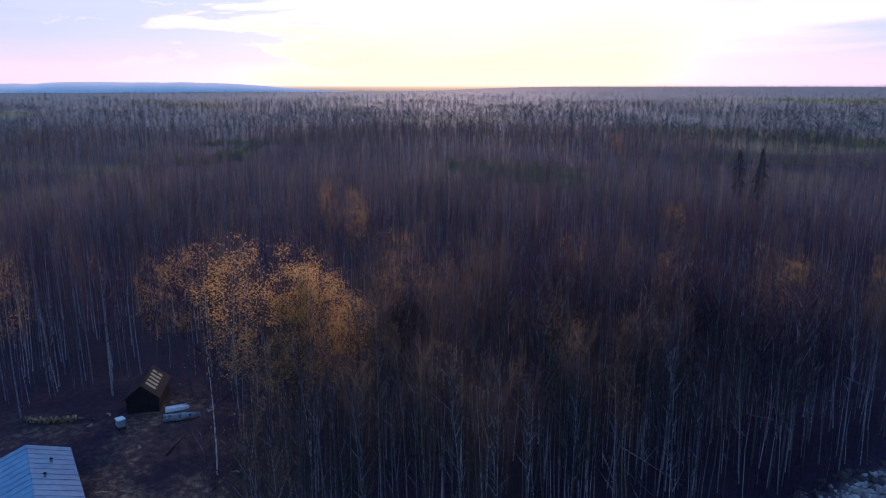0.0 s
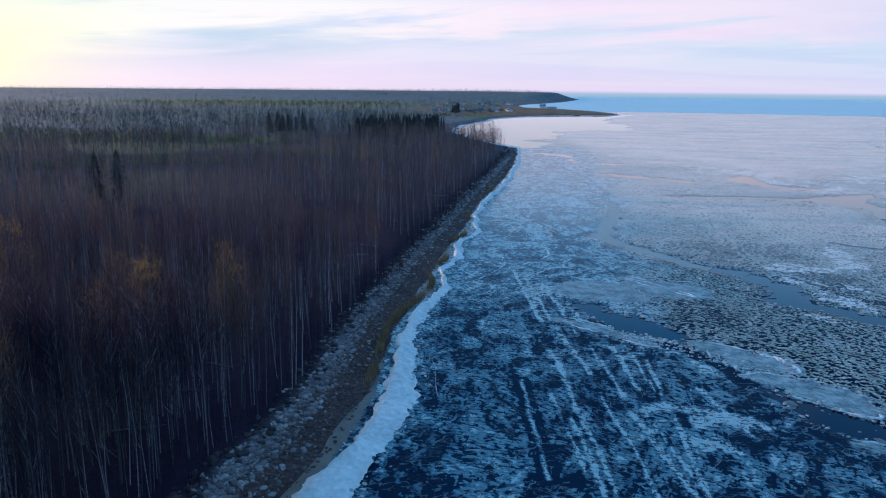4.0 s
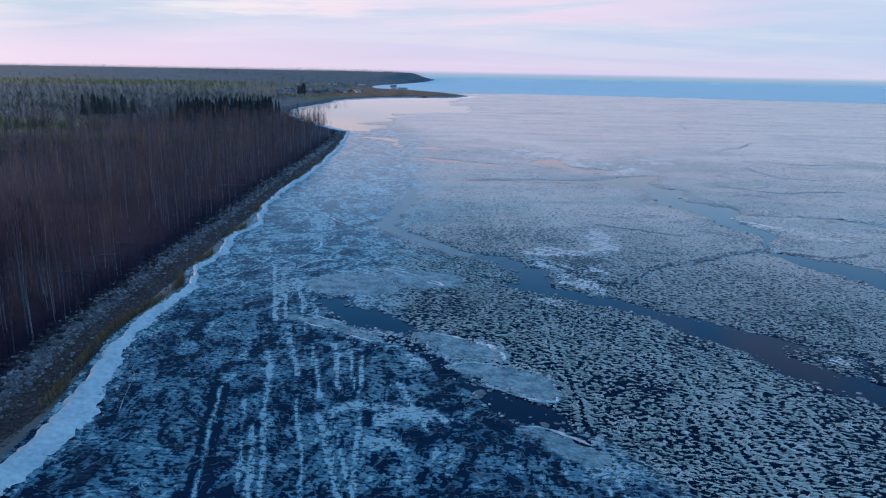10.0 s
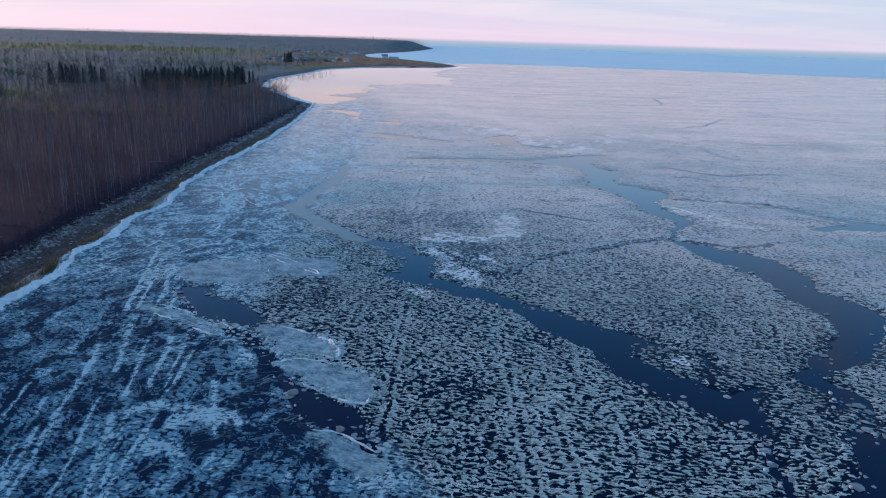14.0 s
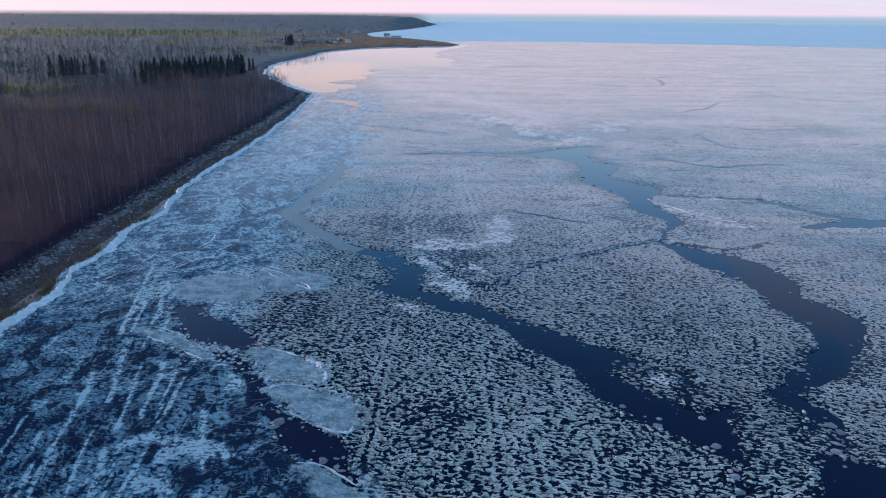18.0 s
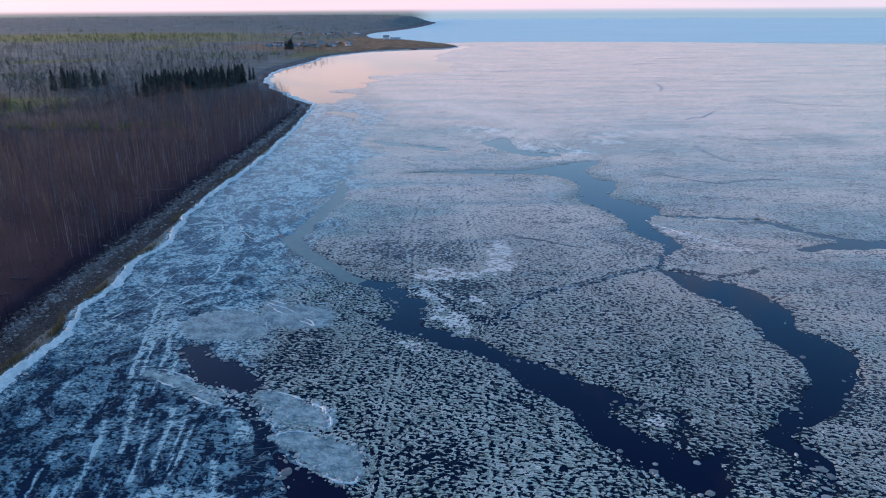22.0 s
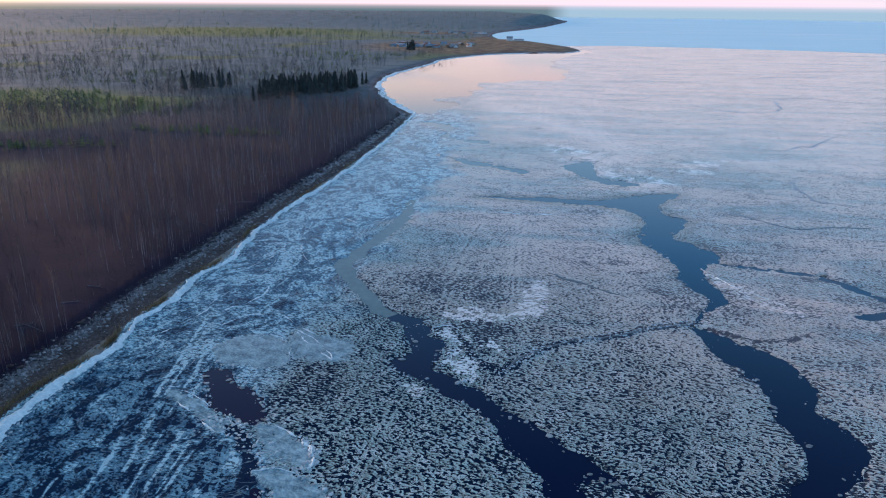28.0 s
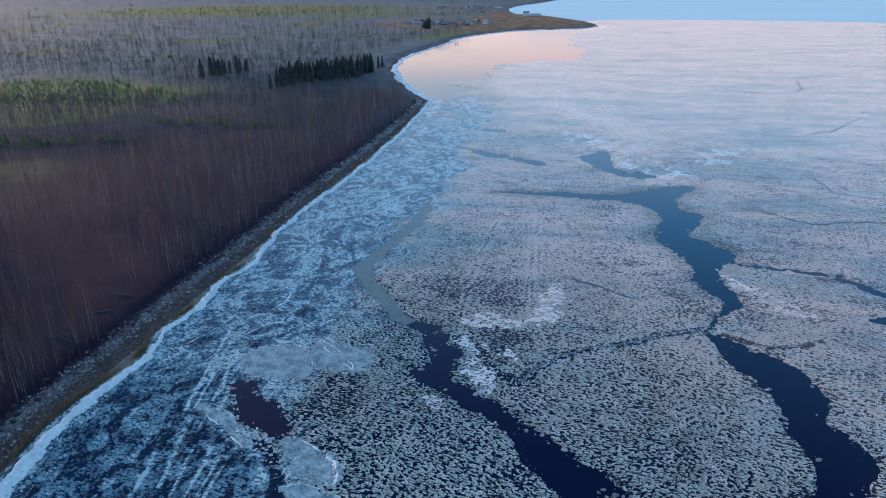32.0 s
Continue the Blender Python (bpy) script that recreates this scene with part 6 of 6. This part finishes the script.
def gable(bm, length, width, eave, ridge, over=0.4, thick=0.12):
    """Two roof slabs along x that meet in a ridge."""
    for s in (1, -1):
        run = math.hypot(width / 2 + over, ridge - eave)
        a = math.degrees(math.atan2(ridge - eave, width / 2 + over))
        box(bm, (length + 2 * over, run, thick), (0, s * (width / 2 + over) / 2, (eave + ridge) / 2), (-s * a, 0, 0))
    return bm


def house(name, at, turn, length, width, eave, ridge, wall_mat, roof_mat, label, group="", windows=3, door=True, ribs=0):
    ob = thing(name, at, label, "house", group, turn)
    bm = bmesh.new()
    box(bm, (length, width, eave), (0, 0, eave / 2))
    for s in (-1, 1):
        v = [bm.verts.new(p) for p in ((s * length / 2, -width / 2, eave), (s * length / 2, width / 2, eave), (s * length / 2, 0, ridge - 0.1))]
        bm.faces.new(v if s > 0 else v[::-1])
    part("wall", bm, wall_mat, ob)
    roof = part("roof", gable(bmesh.new(), length, width, eave, ridge), roof_mat, ob)
    for k in range(ribs):
        for s in (1, -1):
            a = math.degrees(math.atan2(ridge - eave, width / 2 + 0.4))
            bm = box(bmesh.new(), (0.035, math.hypot(width / 2 + 0.4, ridge - eave), 0.03), (-length / 2 + length * (k + 0.5) / ribs, s * (width / 2 + 0.4) / 2, (eave + ridge) / 2 + 0.085), (-s * a, 0, 0))
            part("roof_rib", bm, roof_mat, roof)
    for s in (-1, 1):
        for k in range(windows):
            x = length * ((k + 0.5) / windows - 0.5)
            if door and s < 0 and k == windows // 2:
                part("door", box(bmesh.new(), (0.95, 0.08, 2.0), (x, s * (width / 2 + 0.02), 1.0), bevel=0.02), M_DARKWOOD, ob)
                continue
            w = part("window", box(bmesh.new(), (1.2, 0.08, 1.1), (x, s * (width / 2 + 0.02), eave * 0.58)), M_WHITE, ob)
            part("pane", box(bmesh.new(), (1.0, 0.04, 0.9), (x, s * (width / 2 + 0.055), eave * 0.58)), M_GLASS, w)
    return ob


house("cabin", (-133, -15.0, one_height(-134.5, -16)), 0, 14, 7.4, 2.4, 3.9, M_WALL, M_ROOF, "cabin under a worn blue sheet-metal roof", windows=3, ribs=12)
for k, (dx, dy) in enumerate([(-1.5, 2.0), (2.0, 1.2)]):
    vent = thing("roof_vent", (-135 + dx, -15 + dy, one_height(-134.5, -16) + 3.75 - 0.37 * dy), "small rusty vent on a blue metal roof", "vent")
    part("pipe", tube(bmesh.new(), [(0, 0, 0), (0, 0, 0.55)], [0.12, 0.12], 8), M_ALLOY, vent)
    part("cap", tube(bmesh.new(), [(0, 0, 0.55), (0, 0, 0.68)], [0.2, 0.05], 8), M_DARKWOOD, vent)


def hut():
    ob = thing("hut", (-153.5, -0.35, one_height(-154, 0)), "dark board hut with pale slats on its roof", "hut", turn=-23)
    length, width, eave, ridge = 6.7, 3.9, 1.9, 3.7
    bm = bmesh.new()
    box(bm, (length, width, eave), (0, 0, eave / 2))
    for s in (-1, 1):
        v = [bm.verts.new(p) for p in ((s * length / 2, -width / 2, eave), (s * length / 2, width / 2, eave), (s * length / 2, 0, ridge))]
        bm.faces.new(v if s > 0 else v[::-1])
    part("wall", bm, M_DARKWOOD, ob)
    part("roof", gable(bmesh.new(), length, width, eave, ridge, 0.25), M_DARKWOOD, ob)
    a = math.degrees(math.atan2(ridge - eave, width / 2 + 0.25))
    for k in range(5):
        part("slat", box(bmesh.new(), (0.62, 1.5, 0.06), (-2.2 + 1.05 * k, 0.85, eave + 1.16), (-a, 0, 0), bevel=0.015), M_SLAT, ob, "pale roof slat")
    part("door", box(bmesh.new(), (0.06, 0.9, 1.8), (length / 2 + 0.03, 0.2, 0.95)), M_DARKWOOD, ob)


hut()


def boat(name, at, turn, length, width, mat, label, flip=False):
    ob = thing(name, at, label, "boat", "boats in the yard", turn)
    bm = bmesh.new()
    rows_ = []
    n = 12
    for k in range(n + 1):
        t = k / n
        w = width / 2 * (1 - max(0, t - 0.45) ** 2 * 3.1) if t > 0.45 else width / 2 * (0.9 + 0.1 * t / 0.45)
        w = max(w, 0.02)
        up = 0.12 * max(0, t - 0.6) / 0.4
        x = (t - 0.5) * length
        outer = [(x, -w, 0.55 + up), (x, -w * 0.85, 0.15 + up), (x, 0, 0.0 + up * 1.5), (x, w * 0.85, 0.15 + up), (x, w, 0.55 + up)]
        inner = [(x, w * 0.93, 0.55 + up), (x, w * 0.78, 0.2 + up), (x, 0, 0.07 + up * 1.5), (x, -w * 0.78, 0.2 + up), (x, -w * 0.93, 0.55 + up)]
        rows_.append([bm.verts.new(p) for p in outer + inner])
    for a, b in zip(rows_, rows_[1:]):
        for s in range(10):
            bm.faces.new((a[s], a[(s + 1) % 10], b[(s + 1) % 10], b[s]))
    bm.faces.new(rows_[0][::-1])
    bm.faces.new(rows_[-1])
    hull = part("hull", bm, mat, ob)
    if flip:
        hull.matrix_basis = pose(0, 0, 0.6, 180, 0, 0)
        part("keel", box(bmesh.new(), (length * 0.8, 0.05, 0.05), (0, 0, 0.615)), mat, ob)
    else:
        for k in range(3):
            part("bench", box(bmesh.new(), (0.28, width * 0.8, 0.05), (length * (-0.32 + 0.27 * k), 0, 0.4), bevel=0.01), M_LOG, ob)
        part("transom", box(bmesh.new(), (0.06, width * 0.86, 0.5), (-length / 2 + 0.04, 0, 0.32)), M_DARKWOOD, ob)


boat("boat", (-145.9, 2.0, one_height(-146, 2) - 0.02), 71, 4.6, 1.5, M_ALLOY, "open aluminium boat on bare ground")
boat("rowing_boat", (-149.0, 2.2, one_height(-149, 2)), 80, 2.9, 1.1, M_WHITE, "small white boat turned upside down", True)


def stand_box():
    ob = thing("storage_box", (-146.8, -4.9, one_height(-146.8, -4.9)), "white-lidded storage box on dark legs", "box", turn=12)
    part("body", box(bmesh.new(), (1.0, 0.9, 0.85), (0, 0, 1.02), bevel=0.03), M_ALLOY, ob)
    part("lid", box(bmesh.new(), (1.12, 1.0, 0.1), (0, 0, 1.5), bevel=0.03), M_WHITE, ob, "white lid")
    for x in (-0.42, 0.42):
        for y in (-0.37, 0.37):
            part("leg", box(bmesh.new(), (0.08, 0.08, 0.62), (x, y, 0.31)), M_DARKWOOD, ob)


stand_box()


def woodpile():
    ob = thing("woodpile", (-154.2, -11.8, one_height(-154, -12)), "curved row of stacked split firewood", "firewood")
    rng = random.Random(5)
    for k in range(60):
        t = k / 59
        row = rng.randint(0, 2)
        p = Vector((1.7 - 3.4 * t + 0.5 * math.sin(3 * t), 2.6 - 5.4 * t, 0.13 + 0.22 * row))
        a = rng.uniform(-0.3, 0.3)
        d = Vector((math.cos(a), math.sin(a) * 0.6, 0)) * 0.45
        part("log", tube(bmesh.new(), [p - d, p + d], [0.12, 0.10], 6), M_LOG, ob)


woodpile()


def fallen(name, a, b, r, label, mat, twigs=0, seed=1):
    """A log that lies on the ground, with broken limbs."""
    a, b = Vector((*a, one_height(*a) + r * 0.8)), Vector((*b, one_height(*b) + r * 0.8))
    ob = thing(name, a, label, "log", "logs on the ground")
    rng = random.Random(seed)
    d = b - a
    line = [d * t + Vector((0, 0, 0.05 * math.sin(5 * t))) for t in (0, 0.25, 0.5, 0.75, 1)]
    part("trunk", tube(bmesh.new(), line, [r, r * 0.9, r * 0.75, r * 0.55, r * 0.25], 7), mat, ob)
    for k in range(twigs):
        p = d * rng.uniform(0.35, 0.95)
        q = p + d.normalized() * rng.uniform(0.4, 1.2) + Vector((rng.uniform(-0.9, 0.9), rng.uniform(-0.9, 0.9), rng.uniform(0.1, 0.9)))
        part("limb", tube(bmesh.new(), [p, (p + q) / 2 + Vector((0, 0, 0.06)), q], [r * 0.35, r * 0.25, r * 0.1], 4), mat, ob)


fallen("log", (-137.6, -1.6), (-141.9, 1.6), 0.16, "weathered log lying in dry grass", M_LOG, 2, 1)
fallen("plank", (-133.6, -9.6), (-133.0, -8.0), 0.09, "pale plank lying in the yard", M_SLAT, 0, 2)
fallen("log", (-153.0, -8.8), (-151.0, -6.8), 0.12, "short log by the firewood", M_LOG, 1, 3)
rng = random.Random(17)
for k in range(26):
    y = 38 + 300 * rng.random() ** 1.6
    x = float(np.interp(y, shore_line[:60, 1], shore_line[:60, 0])) - rng.uniform(6.5, 10.5)
    a = rng.uniform(-0.7, 0.7)
    ln = rng.uniform(4, 9)
    fallen("fallen_tree", (x - 3, y), (x - 3 + ln * math.cos(a), y + ln * math.sin(a)), rng.uniform(0.07, 0.13), "bare fallen tree lying out over the stony beach", M_BARK, 5, 40 + k)

# loose things in the yard
for k, (x, y, s) in enumerate([(-146.5, 5.6, 0.6), (-147.3, 6.3, 0.4), (-150, -8, 0.4), (-141, -4, 0.3), (-152, -5.5, 0.35), (-130, 4, 0.35)]):
    ob = thing("scrap_pile", (x, y, one_height(x, y)), "small heap of pale scrap boards", "scrap", turn=40 * k)
    for j in range(4):
        part("board", box(bmesh.new(), (s * (1.6 - 0.2 * j), 0.14, 0.04), (0.06 * j, 0.1 * (j - 1.5), 0.05 + 0.05 * j), (0, 4 * j, 25 * j)), M_SLAT if j % 2 else M_ALLOY, ob)

# ---- village over the bay ----
rng = random.Random(23)
M_ROOFS = [surface("roof_grey", (0.16, 0.17, 0.19), (0.30, 0.32, 0.35), 0.5), surface("roof_red", (0.16, 0.06, 0.05), (0.26, 0.11, 0.09), 0.5), surface("roof_blue", (0.10, 0.17, 0.24), (0.18, 0.28, 0.36), 0.5)]
M_WALLS = [M_WHITE, surface("wall_cream", (0.42, 0.38, 0.32), (0.58, 0.54, 0.47), 0.6), surface("wall_blue", (0.24, 0.33, 0.40), (0.36, 0.45, 0.52), 0.6), surface("wall_brown", (0.14, 0.10, 0.08), (0.24, 0.18, 0.14), 0.6)]
NAMES = ["white", "cream", "pale blue", "brown"]
TOPS = ["grey", "dull red", "blue-grey"]
for k in range(58):
    if k < 36:
        x, y = -318 + 150 * rng.random(), 1330 + 130 * rng.random()
    else:
        x, y = -410 + 190 * rng.random(), 1975 + 95 * rng.random()
    w, r = rng.randrange(4), rng.randrange(3)
    house("village_house", (x, y, one_height(x, y) - 0.1), rng.uniform(0, 180), rng.uniform(10, 15), rng.uniform(7, 9), 2.8, rng.uniform(4.6, 5.6), M_WALLS[w], M_ROOFS[r],
          f"small {NAMES[w]} house with a {TOPS[r]} gabled roof", "village houses", 3)
house("meeting_house", (-118, 1652, one_height(-118, 1652)), 8, 13, 9, 5.2, 9.5, M_WHITE, M_ROOFS[0], "tall white gabled building on the grassy spit", windows=3)
house("long_shed", (-98, 1658, one_height(-98, 1658)), 4, 22, 8, 3.0, 4.4, M_WHITE, M_ROOFS[2], "long low white shed beside the gabled building", windows=5)
